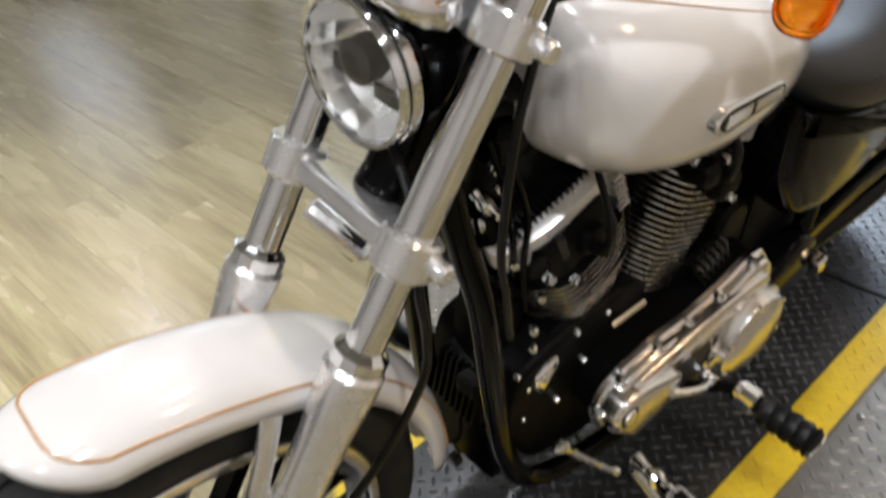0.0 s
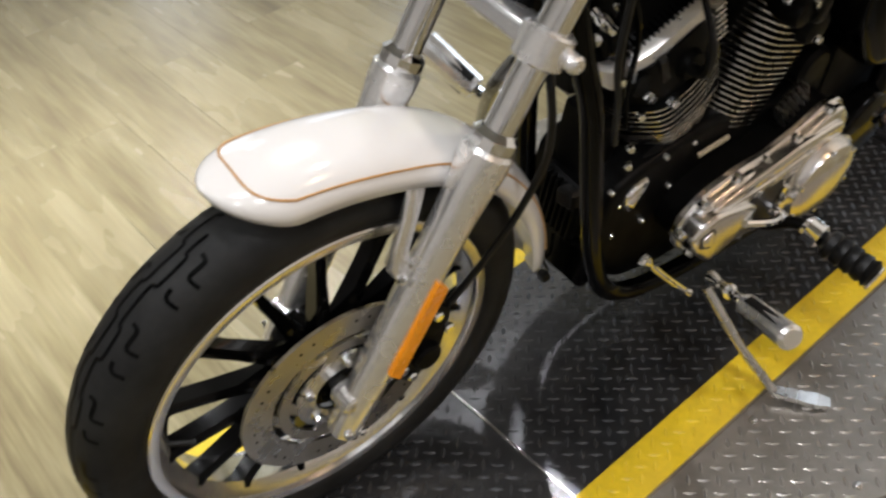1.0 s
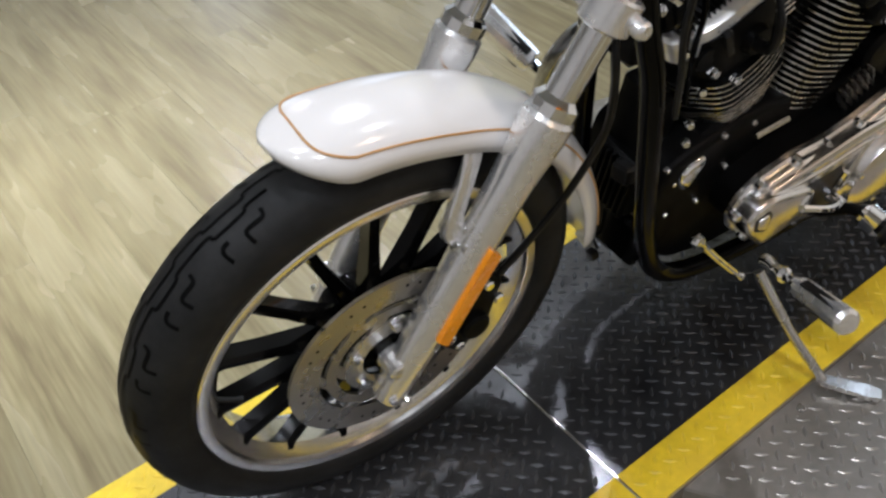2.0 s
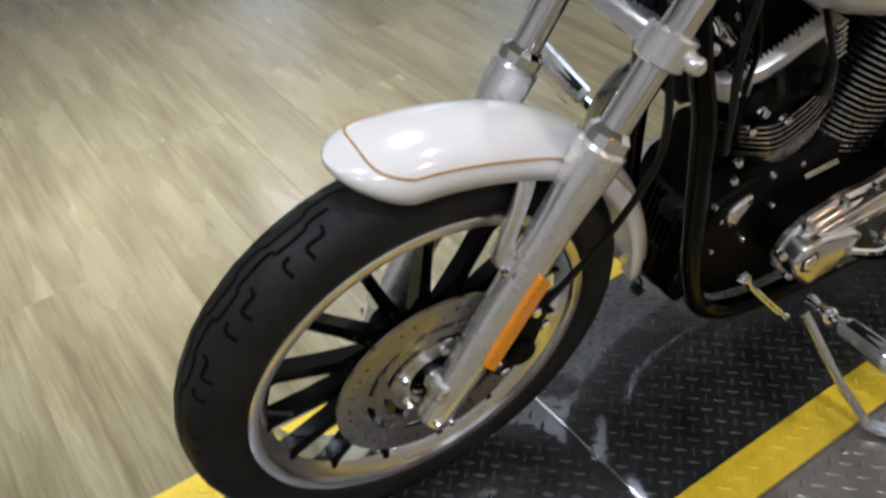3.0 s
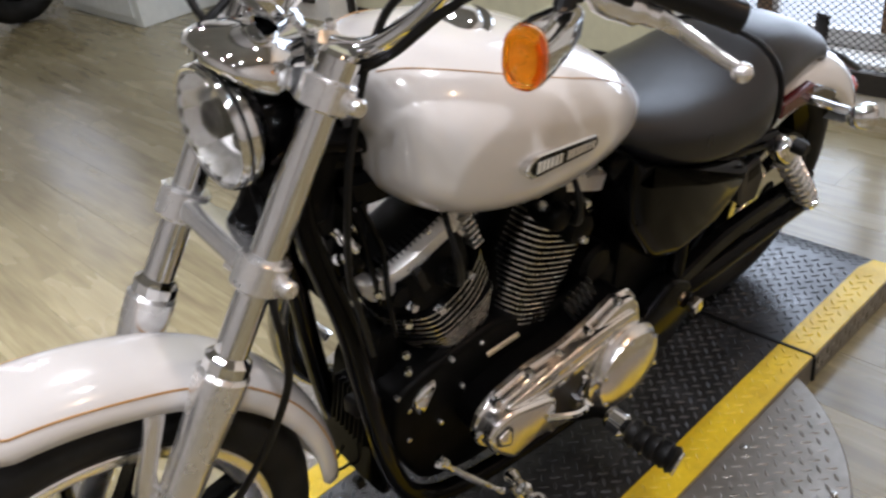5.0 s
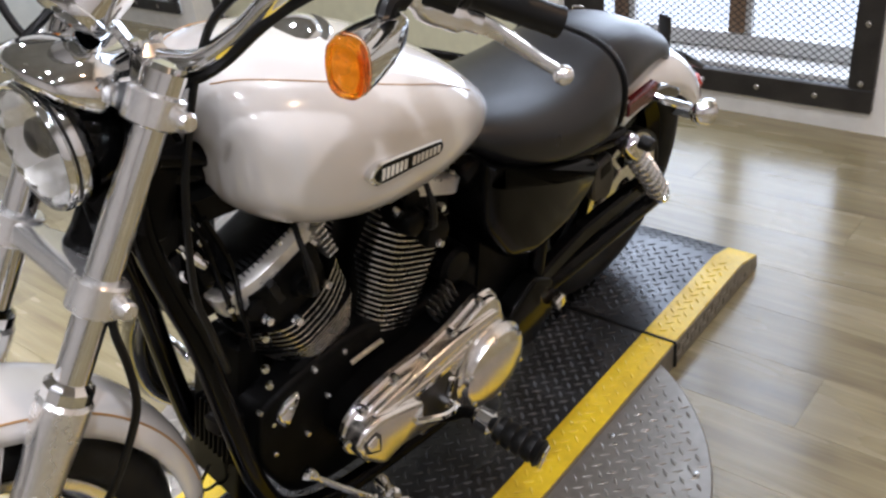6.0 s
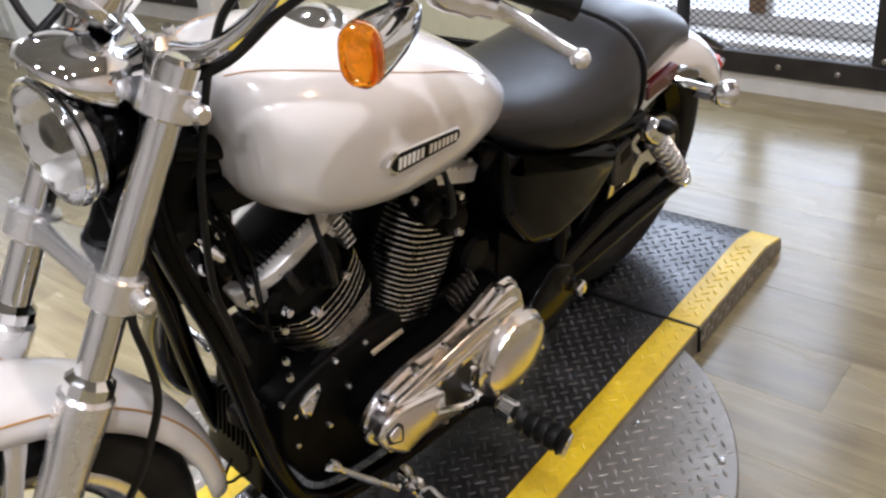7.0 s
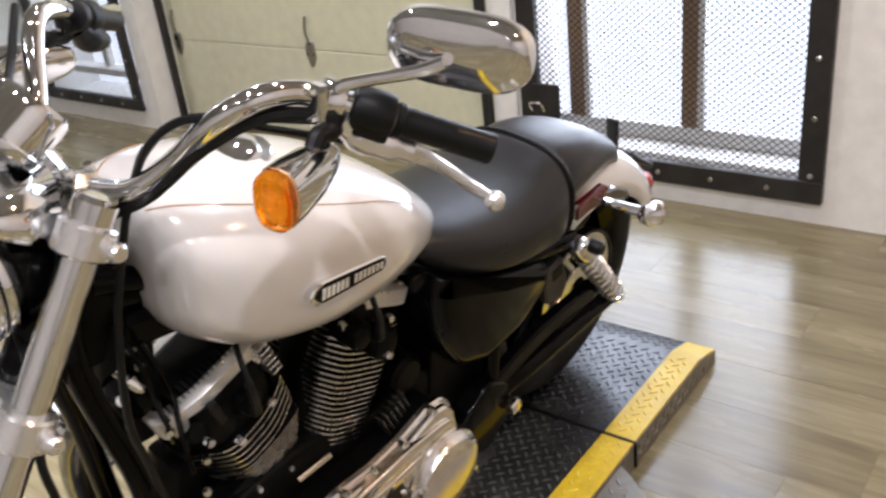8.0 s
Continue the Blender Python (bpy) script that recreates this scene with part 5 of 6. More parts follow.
        if front:
            for k in range(15):
                u = k / 14
                fin_plate(0.078 + 0.0082 * k, 0.044 + 0.040 * u, 0.054 + 0.026 * u, 0.0010)
            for k in range(5):
                fin_plate(0.203 + 0.0125 * k, 0.086 + 0.001 * k, 0.081, 0.0015, 0.030)
            for k in range(6):
                h = 0.268 + 0.0115 * k
                part("fin", block(B(), Matrix.Translation(crank + ax * (h + 0.028) - fx * 0.080 + V(0, 0.025, 0)) @ Matrix((fx, V(0, 1, 0), ax)).transposed().to_4x4(), 0.020, 0.104, 0.003, 0.001), FIN_EDGE, cyl)
        else:
            for k in range(22):
                u = min(1, k / 12)
                fin_plate(0.112 + k * 0.0096, 0.058 + 0.020 * u, 0.080 + 0.008 * u, 0.0013, 0.0, -0.040 + 0.010 * u)
        # head
        hw, hd = (0.074, 0.076) if front else (0.080, 0.078)
        bm = B()
        rings = []
        for h, w, d in ((0.262 if front else 0.305, hw * 0.92, hd * 0.95), (0.318, hw, hd), (0.340, hw, hd * 0.9)):
            o = 0.0 if front else -0.022
            pl = rounded([(o - w, -d), (o + w * 0.5, -d), (o + w, -d * 0.5), (o + w, d * 0.5), (o + w * 0.5, d), (o - w, d)], 3, 0.25)
            rings.append([crank + ax * h + fx * a + V(0, b, 0) for a, b in pl])
        loft(bm, rings)
        part("cylinder_head", bm, MATT_BLACK, cyl)
        bolts(cyl, "head_bolt", [(crank + ax * h + fx * a + V(0, b, 0), (0, 1, 0)) for h, a, b in (((0.256, 0.018, 0.076), (0.264, -0.046, 0.074), (0.300, 0.050, 0.072)) if front else ((0.325, 0.05, 0.080), (0.325, -0.02, 0.085), (0.325, -0.06, 0.075)))], 0.0080, 0.012)
        # polished rocker box with arched cut-outs under a ribbed black lid
        rh, rw, rd = (0.318, 0.086, 0.066) if front else (0.346, 0.097, 0.087)
        tall = 0.042 if front else 0.030
        bm = B()
        rings = []
        for h, w, d in ((rh, rw - 0.005, rd - 0.007), (rh + 0.003, rw, rd), (rh + tall - 0.002, rw, rd - 0.002), (rh + tall + 0.003, rw - 0.005, rd - 0.011)):
            pl = rounded([(-w, -d), (w * 0.3, -d), (w, -d * 0.7), (w, d * 0.7), (w * 0.3, d), (-w, d)], 3, 0.22)
            rings.append([crank + ax * h + fx * a + V(0, b, 0) for a, b in pl])
        loft(bm, rings)
        box = part("rocker_box", bm, ROCKER, cyl, "polished rocker box")
        for a0 in (0.052, -0.018) if front else (0.03,):
            part("cutout", lathe(B(), [(0, 0.017), (0.004, 0.016)], crank + ax * (rh + 0.001) + fx * a0 + V(0, rd - 0.001, 0), (0, 1, 0), 18), MATT_BLACK, box)
        if front:
            part("plug_strap", block(B(), Matrix.Translation(crank + ax * (rh + 0.004) + fx * 0.018 + V(0, rd + 0.004, 0)) @ Matrix((fx, V(0, 1, 0), ax)).transposed().to_4x4(), 0.014, 0.012, 0.046, 0.003), HOSE, cyl, "black strap over the rocker box")
        bm = B()
        rings = []
        for h, w, d in ((rh + tall, rw - 0.012, rd - 0.018), (rh + tall + 0.004, rw - 0.015, rd - 0.022), (rh + tall + 0.010, rw - 0.022, rd - 0.030), (rh + tall + 0.013, rw - 0.032, rd - 0.038)):
            pl = rounded([(-w, -d), (w * 0.3, -d), (w, -d * 0.7), (w, d * 0.7), (w * 0.3, d), (-w, d)], 3, 0.22)
            rings.append([crank + ax * h + fx * a + V(0, b, 0) for a, b in pl])
        loft(bm, rings)
        lid = part("rocker_lid", bm, MATT_BLACK, cyl, "black rocker lid")
        rib = None
        for q in range(17):
            m = Matrix.Translation(crank + ax * (rh + tall + 0.006) + fx * (-0.066 + 0.0083 * q) + V(0, rd * 0.34, 0)) @ Matrix((fx, V(0, 1, 0), -ax)).transposed().to_4x4()
            if rib is None:
                rib = part("lid_rib", block(B(), pose(0, 0, 0), 0.0030, rd * 0.86, 0.012, 0.001), GLOSS_BLACK, lid)
                rib.matrix_basis = m
            else:
                again(rib, lid, m)
        bolts(cyl, "rocker_bolt", [(crank + ax * (rh + tall) + fx * a + V(0, rd - 0.014, 0), ax) for a in (-0.072, -0.030, 0.068)], 0.005, 0.008)
        # black rounded head bosses over the upper fins
        for a, h, rr in (((-0.020, 0.300, 0.024),) if front else ((-0.040, 0.292, 0.030), (0.022, 0.312, 0.024))):
            part("head_boss", lathe(B(), [(0.03, rr), (0.078 if front else 0.098, rr * 0.96), (0.086 if front else 0.106, rr * 0.80), (0.088 if front else 0.109, rr * 0.4)], crank + ax * h + fx * a, (0, 1, 0), 20), MATT_BLACK, cyl)
        if not front:
            bolts(cyl, "boss_bolt", [(crank + ax * 0.280 - fx * 0.040 + V(0, 0.106, 0), (0, 1, 0))], 0.0075, 0.012)
        # plug lead
        p0 = crank + ax * 0.305 - fx * 0.012 + V(0, 0.080, 0)
        part("plug_lead", tube(B(), [p0, p0 + V(0.0, 0.03, 0.01), p0 + V(0.01, 0.035, 0.06), p0 + V(0.0, 0.0, 0.10), p0 + V(-0.03, -0.05, 0.12)], [0.009, 0.007, 0.0045, 0.0045], 8, 5), HOSE, cyl, "black plug lead")
    # primary cover with the clutch cover on its rear end
    outline = [(-0.558, 0.325), (-0.572, 0.288), (-0.604, 0.255), (-0.660, 0.226), (-0.735, 0.212), (-0.830, 0.182), (-0.910, 0.164), (-0.962, 0.184), (-0.985, 0.240), (-0.972, 0.300), (-0.945, 0.350), (-0.930, 0.405), (-0.905, 0.432), (-0.872, 0.434), (-0.806, 0.407), (-0.740, 0.394), (-0.671, 0.396), (-0.600, 0.381), (-0.570, 0.356)]
    prim = part("primary_cover", slab(B(), rounded(shrink(outline, 0.008), 3, 0.25), 0.124, 0.148, 0.008, None, 1), PRIMARY, bike, "polished chrome primary cover")
    part("cover_flange", slab(B(), rounded(outline, 3, 0.25), 0.120, 0.132, 0.003), PRIMARY, prim)
    part("inner_case", slab(B(), rounded(shrink(outline, 0.010), 3, 0.25), 0.060, 0.1205, 0.002), MATT_BLACK, prim, "black inner primary case")
    part("top_rib", slab(B(), rounded([(-0.607, 0.37), (-0.702, 0.386), (-0.795, 0.401), (-0.9, 0.402), (-0.918, 0.378), (-0.811, 0.376), (-0.716, 0.36), (-0.619, 0.346)], 2, 0.2), 0.135, 0.156, 0.005, None, 1), PRIMARY, prim)
    part("lower_rib", slab(B(), rounded([(-0.632, 0.352), (-0.743, 0.354), (-0.841, 0.368), (-0.852, 0.348), (-0.757, 0.334), (-0.645, 0.332)], 2, 0.2), 0.135, 0.155, 0.004, None, 1), PRIMARY, prim)
    for web in ([(-0.831, 0.372), (-0.844, 0.364), (-0.823, 0.292), (-0.803, 0.304)], [(-0.890, 0.350), (-0.905, 0.334), (-0.861, 0.306), (-0.849, 0.258), (-0.833, 0.268), (-0.844, 0.322)]):
        part("rib", slab(B(), rounded(web, 2, 0.2), 0.135, 0.157, 0.004, None, 1), PRIMARY, prim)
    boss = part("front_boss", slab(B(), rounded([(-0.562, 0.332), (-0.578, 0.36), (-0.614, 0.366), (-0.689, 0.342), (-0.713, 0.328), (-0.715, 0.272), (-0.657, 0.262), (-0.618, 0.25), (-0.574, 0.3)], 3, 0.25), 0.135, 0.168, 0.010, None, 1), PRIMARY, prim)
    # dark plate on the boss face, painting the shade round its step
    part("boss_groove", slab(B(), rounded([(-0.572, 0.34), (-0.598, 0.35), (-0.61, 0.334), (-0.61, 0.296), (-0.578, 0.312)], 2, 0.2), 0.160, 0.1690, 0.0006), DARK_STEEL, boss, "dark plate painting the groove's shade on the boss")
    part("boss_step", slab(B(), rounded(shrink([(-0.572, 0.34), (-0.598, 0.35), (-0.61, 0.334), (-0.61, 0.296), (-0.578, 0.312)], 0.006), 2, 0.2), 0.160, 0.1720, 0.003, None, 1), PRIMARY, boss)
    # no hollow here: a dark plate on the cover paints its shade
    part("recess", slab(B(), rounded([(-0.718, 0.34), (-0.787, 0.338), (-0.819, 0.276), (-0.809, 0.215), (-0.734, 0.25), (-0.718, 0.3)], 2, 0.2), 0.140, 0.1492, 0.001), DARK_STEEL, prim, "dark plate painting the shade behind the shift linkage")
    dc = V(-0.897, 0, 0.272)
    part("clutch_cover", lathe(B(), [(0.12, 0.088), (0.152, 0.087), (0.155, 0.083), (0.158, 0.080), (0.168, 0.076), (0.175, 0.060), (0.178, 0.030), (0.178, 0.004)], dc, (0, 1, 0), 56), PRIMARY, prim, "round polished clutch cover")
    bolts(prim, "clutch_cover_bolt", [(dc + V(0.074 * math.cos(radians(60 * k + 20)), 0.166, 0.074 * math.sin(radians(60 * k + 20))), (0, 1, 0)) for k in range(6)], 0.005, 0.006)
    bolts(prim, "cover_bolt", [(V(x, 0.130, z), (0, 1, 0)) for x, z in ((-0.873, 0.426), (-0.804, 0.400), (-0.739, 0.387), (-0.671, 0.389), (-0.600, 0.374), (-0.563, 0.330), (-0.605, 0.262), (-0.735, 0.219), (-0.975, 0.285), (-0.940, 0.178))], 0.0085, 0.016)
    # shift linkage
    bm = B()
    tube(bm, [(-0.690, 0.168, 0.300), (-0.735, 0.185, 0.290), (-0.772, 0.180, 0.278)], 0.007, 8, 4)
    tube(bm, [(-0.772, 0.150, 0.278), (-0.772, 0.190, 0.278)], 0.010, 10, 1)
    tube(bm, [(-0.772, 0.180, 0.278), (-0.805, 0.185, 0.245), (-0.832, 0.180, 0.215)], 0.007, 8, 4)
    tube(bm, [(-0.770, 0.165, 0.300), (-0.775, 0.168, 0.335)], 0.006, 8, 1)
    part("shift_linkage", bm, CHROME, bike, "chrome shift linkage")
    # air cleaner, exhaust on the right
    part("air_cleaner", lathe(B(), [(0.08, 0.070), (0.12, 0.088), (0.165, 0.090), (0.18, 0.080), (0.186, 0.04)], V(-0.640, 0, 0.585), (0, -1, 0), 40), CHROME, bike, "round chrome air cleaner")
    for nm, pts in (("front_exhaust", [(-0.475, -0.05, 0.600), (-0.415, -0.09, 0.575), (-0.395, -0.125, 0.48), (-0.430, -0.150, 0.34), (-0.56, -0.160, 0.23), (-0.80, -0.165, 0.20), (-1.05, -0.175, 0.23)]),
                    ("rear_exhaust", [(-0.83, -0.05, 0.575), (-0.88, -0.12, 0.55), (-0.93, -0.155, 0.42), (-1.02, -0.165, 0.31), (-1.15, -0.175, 0.285)])):
        part(nm, tube(B(), pts, 0.0225, 16, 5), DARK_CHROME, bike, "dark chrome exhaust pipe")
    part("muffler", tube(B(), [(-1.05, -0.178, 0.235), (-1.10, -0.182, 0.245), (-1.45, -0.195, 0.27), (-1.68, -0.20, 0.29)], [0.030, 0.040, 0.042, 0.040], 20, 3), CHROME, bike, "chrome muffler")
    part("ignition_coil", block(B(), pose(-0.66, 0.0, 0.70), 0.08, 0.07, 0.05, 0.01), MATT_BLACK, bike)


def controls():
    # highway pegs
    for s, e in ((1, V(-0.497, 0.383, 0.393)), (-1, V(-0.425, -0.345, 0.455))):
        d = V(0.056, s * 0.133, 0.078).normalized()
        g = 1.0 if s > 0 else 1.35
        a = e - d * 0.118
        peg = part("highway_peg", lathe(B(), [(0, 0.012), (0.004, 0.0165 * g), (0.100, 0.0190 * g), (0.112, 0.0190 * g), (0.118, 0.014)], a, d, 14), SILVER, bike, "chrome highway footpeg with black inlays", sharp=20)
        u = d.orthogonal().normalized()
        w = d.cross(u)
        inlay = None
        for k in range(3):
            t = radians(120 * k + 90)
            o = u * math.cos(t) + w * math.sin(t)
            m = Matrix.Translation(a + d * 0.058 + o * 0.0158 * g) @ Matrix((o, w.cross(o) * 0 + d.cross(o), d)).transposed().to_4x4()
            if inlay is None:
                inlay = part("inlay", block(B(), pose(0, 0, 0), 0.004, 0.014, 0.085, 0.001), HOSE, peg)
                inlay.matrix_basis = m
            else:
                again(inlay, peg, m)
        part("peg_mount", tube(B(), [a + d * 0.004, a - d * 0.03, a - d * 0.055, a - d * 0.10], [0.010, 0.008, 0.0125, 0.009, 0.012], 10, 4), CHROME, peg)
    # stand bracket rod
    part("stand_bracket", tube(B(), [(-0.482, 0.138, 0.318), (-0.488, 0.136, 0.324), (-0.500, 0.141, 0.307), (-0.53, 0.151, 0.268), (-0.575, 0.166, 0.215), (-0.590, 0.170, 0.200)], [0.008, 0.010, 0.0058, 0.0058, 0.006, 0.008], 10, 3), CHROME, bike, "chrome stand bracket")
    # main pegs
    for s in (1, -1):
        a, e = V(-0.785, s * 0.256, 0.281), V(-0.802, s * 0.345, 0.266)
        d = (e - a).normalized()
        L = (e - a).length
        prof = [(0.0, 0.012)]
        for k in range(4):
            h = 0.006 + k * (L - 0.016) / 4
            prof += [(h, 0.0225), (h + 0.012, 0.0245), (h + (L - 0.016) / 4 - 0.003, 0.0205)]
        prof += [(L - 0.006, 0.0255), (L, 0.020)]
        peg = part("footpeg", lathe(B(), prof, a, d, 16), HOSE, bike, "black ribbed rubber footpeg")
        bm = B()
        block(bm, Matrix.Translation(a - d * 0.020) @ d.to_track_quat("Z", "Y").to_matrix().to_4x4(), 0.034, 0.034, 0.040, 0.008)
        part("peg_clevis", bm, CHROME, peg, "chrome clevis")
        part("peg_arm", tube(B(), [a - d * 0.036, a - d * 0.06 - V(0, 0, 0.012), a - d * 0.10 - V(0, 0, 0.055), a - d * 0.15 - V(0, 0, 0.085)], 0.010, 10, 3), MATT_BLACK, peg, "black peg arm")
        part("peg_end", block(B(), Matrix.Translation(e + V(0, s * 0.002, -0.004)) @ d.to_track_quat("Z", "Y").to_matrix().to_4x4(), 0.020, 0.046, 0.006, 0.002), CHROME, peg)
    part("rear_axle_bolt", block(B(), pose(-1.112, 0.142, 0.284, 0, 20, 0), 0.026, 0.022, 0.030, 0.004), CHROME, bike, "chrome square bolt cover")


def side_stand():
    inv = bike.matrix_basis.inverted()
    top, knee, foot = bike.matrix_basis @ V(-0.589, 0.195, 0.240), V(-0.618, 0.398, 0.008), V(-0.668, 0.474, -0.004)
    bm = B()
    tube(bm, [inv @ p for p in (top, top.lerp(knee, 0.5) + V(0.006, 0, 0), top.lerp(knee, 0.9), knee)], [0.0090, 0.0078, 0.0078, 0.009], 12, 4)
    stand = part("side_stand", bm, STAND_GREY, bike, "grey steel side stand, swung out")
    rings = []
    for t, w in ((0.0, 0.009), (0.25, 0.010), (0.8, 0.013), (1.0, 0.009)):
        p = knee.lerp(foot, t)
        side = (foot - knee).cross(V(0, 0, 1)).normalized()
        rings.append([inv @ (p + side * a * w + V(0, 0, b * 0.005)) for a, b in ((-1, -1), (1, -1), (1, 1), (-1, 1))])
    bm = B()
    loft(bm, rings)
    part("stand_foot", bm, STAND_GREY, stand)


def seat_ring(x, hw, zt, zl, up_e, low_e, n=32):
    ring = []
    zz = zl + 0.40 * (zt - zl)
    for k in range(n):
        a = 2 * math.pi * k / n
        c, s = math.cos(a), math.sin(a)
        rise = (zt - zz) if s > 0 else (zz - zl)
        ring.append(V(x, hw * math.copysign(abs(c) ** (up_e if s > 0 else low_e), c), zz + rise * math.copysign(abs(s) ** (0.85 if s > 0 else 0.6), s)))
    return ring


def seat():
    # x, half width, crown height, height of the lower edge
    rider = ((-0.862, 0.050, 0.735, 0.712), (-0.872, 0.090, 0.744, 0.702), (-0.905, 0.120, 0.747, 0.664), (-0.960, 0.138, 0.741, 0.638), (-1.03, 0.149, 0.731, 0.613), (-1.10, 0.153, 0.727, 0.597),
             (-1.17, 0.150, 0.733, 0.590), (-1.215, 0.145, 0.745, 0.579), (-1.245, 0.137, 0.753, 0.580), (-1.258, 0.128, 0.752, 0.588), (-1.262, 0.100, 0.740, 0.610))
    bm = B()
    loft(bm, [seat_ring(*r, 0.66, 0.42) for r in rider])
    st = part("rider_seat", bm, VINYL, bike, "black vinyl two-up seat", sharp=70)
    sub = st.modifiers.new("smooth", "SUBSURF")
    sub.levels = sub.render_levels = 2
    # piping where the rider's seat meets the pillion pad
    edge = [p + V(-0.006, 0, 0) for p in seat_ring(-1.250, 0.1335, 0.7525, 0.584, 0.66, 0.42, 64)]
    part("piping", tube(B(), edge[-5:] + edge[:38], 0.0052, 8, 1), HOSE, st, "black piping")
    pad = ((-1.235, 0.095, 0.735, 0.640), (-1.245, 0.112, 0.750, 0.630), (-1.29, 0.116, 0.758, 0.630), (-1.36, 0.106, 0.749, 0.642), (-1.43, 0.091, 0.728, 0.646), (-1.50, 0.074, 0.695, 0.634), (-1.55, 0.058, 0.660, 0.610), (-1.580, 0.042, 0.630, 0.588), (-1.590, 0.024, 0.610, 0.578))
    bm = B()
    loft(bm, [seat_ring(*r, 0.66, 0.60) for r in pad])
    p = part("pillion_seat", bm, VINYL, bike, "black vinyl pillion pad", sharp=70)
    sub = p.modifiers.new("smooth", "SUBSURF")
    sub.levels = sub.render_levels = 2


def side_covers():
    for s in (1, -1):
        pl = rounded([(-0.868, 0.700), (-0.905, 0.672), (-1.06, 0.610), (-1.205, 0.566), (-1.195, 0.520), (-1.13, 0.462), (-1.02, 0.440), (-0.945, 0.470), (-0.885, 0.560)], 3, 0.25)
        bm = slab(B(), pl, s * 0.05, s * 0.146, 0.030, None, 1)
        part("side_cover" if s > 0 else "oil_tank", bm, GLOSS_BLACK, bike, "gloss black side cover")
    part("battery_tray", block(B(), pose(-1.03, 0, 0.43), 0.20, 0.17, 0.32, 0.015), MATT_BLACK, bike)
    part("belt_guard", slab(B(), rounded([(-1.00, 0.335), (-1.20, 0.400), (-1.50, 0.415), (-1.50, 0.385), (-1.22, 0.36), (-1.02, 0.305)], 2, 0.2), 0.100, 0.125, 0.006), GLOSS_BLACK, bike, "black belt guard")
    part("sprocket_cover", slab(B(), rounded([(-0.97, 0.30), (-0.98, 0.22), (-1.06, 0.19), (-1.13, 0.24), (-1.12, 0.33), (-1.05, 0.37)], 3, 0.25), 0.09, 0.13, 0.012, None, 1), GLOSS_BLACK, bike)


REAR = V(-1.485, -0.050, 0.318)


def rear_wheel():
    bm = B()
    section = []
    for k in range(21):
        a = radians(-128 + 256 * k / 20)
        section.append((0.068 * math.sin(a), 0.250 + 0.056 * math.cos(a)))
    wheel = part("rear_wheel", ring_lathe(B(), [(-0.05, 0.215), (-0.045, 0.218), (-0.02, 0.20), (0.02, 0.20), (0.045, 0.218), (0.05, 0.215), (0.03, 0.19), (-0.03, 0.19)], REAR, (0, 1, 0), 72), GLOSS_BLACK, bike, "black cast rear wheel")
    part("tyre", ring_lathe(bm, section, REAR, (0, 1, 0), 88), RUBBER, wheel, sharp=60)
    part("hub", lathe(B(), [(-0.06, 0.03), (-0.06, 0.05), (0.06, 0.05), (0.06, 0.03)], REAR, (0, 1, 0), 28), GLOSS_BLACK, wheel)
    first = None
    for k in range(15):
        rot = Matrix.Translation(REAR) @ Matrix.Rotation(radians(24 * k), 4, "Y")
        if first is None:
            bm = B()
            loft(bm, [[V(r, b, a) for a, b in ((-w, -d), (w, -d), (w, d), (-w, d))] for r, w, d in ((0.04, 0.015, 0.02), (0.12, 0.010, 0.015), (0.20, 0.012, 0.018))])
            first = part("spoke", bm, GLOSS_BLACK, wheel, sharp=25)
            first.matrix_basis = rot
        else:
            again(first, wheel, rot)
    pulley = part("drive_pulley", ring_lathe(B(), [(0.074, 0.112), (0.088, 0.112), (0.088, 0.135), (0.074, 0.135)], REAR, (0, 1, 0), 60), SATIN, wheel, "silver belt pulley with open webs")
    part("pulley_hub", ring_lathe(B(), [(0.074, 0.030), (0.090, 0.030), (0.090, 0.062), (0.074, 0.062)], REAR, (0, 1, 0), 40), SATIN, pulley)
    web = None
    for k in range(10):
        m = Matrix.Translation(REAR) @ Matrix.Rotation(2 * math.pi * k / 10, 4, "Y")
        lean = 0.22 if k % 2 else -0.22
        if k < 2:
            pl = [(0.060 * math.cos(q), 0.060 * math.sin(q)) for q in (-0.10, 0.10)] + [(0.114 * math.cos(lean + q), 0.114 * math.sin(lean + q)) for q in (0.07, -0.07)]
            web = (web or []) + [part("pulley_web", slab(B(), pl, 0.075, 0.087, 0.002), SATIN, pulley)]
            web[k].matrix_basis = m
        else:
            again(web[k % 2], pulley, m)
    bm = B()
    ring_lathe(bm, [(0.070, 0.137), (0.092, 0.137), (0.092, 0.142), (0.070, 0.142)], REAR, (0, 1, 0), 60)
    part("drive_belt", bm, HOSE, wheel)


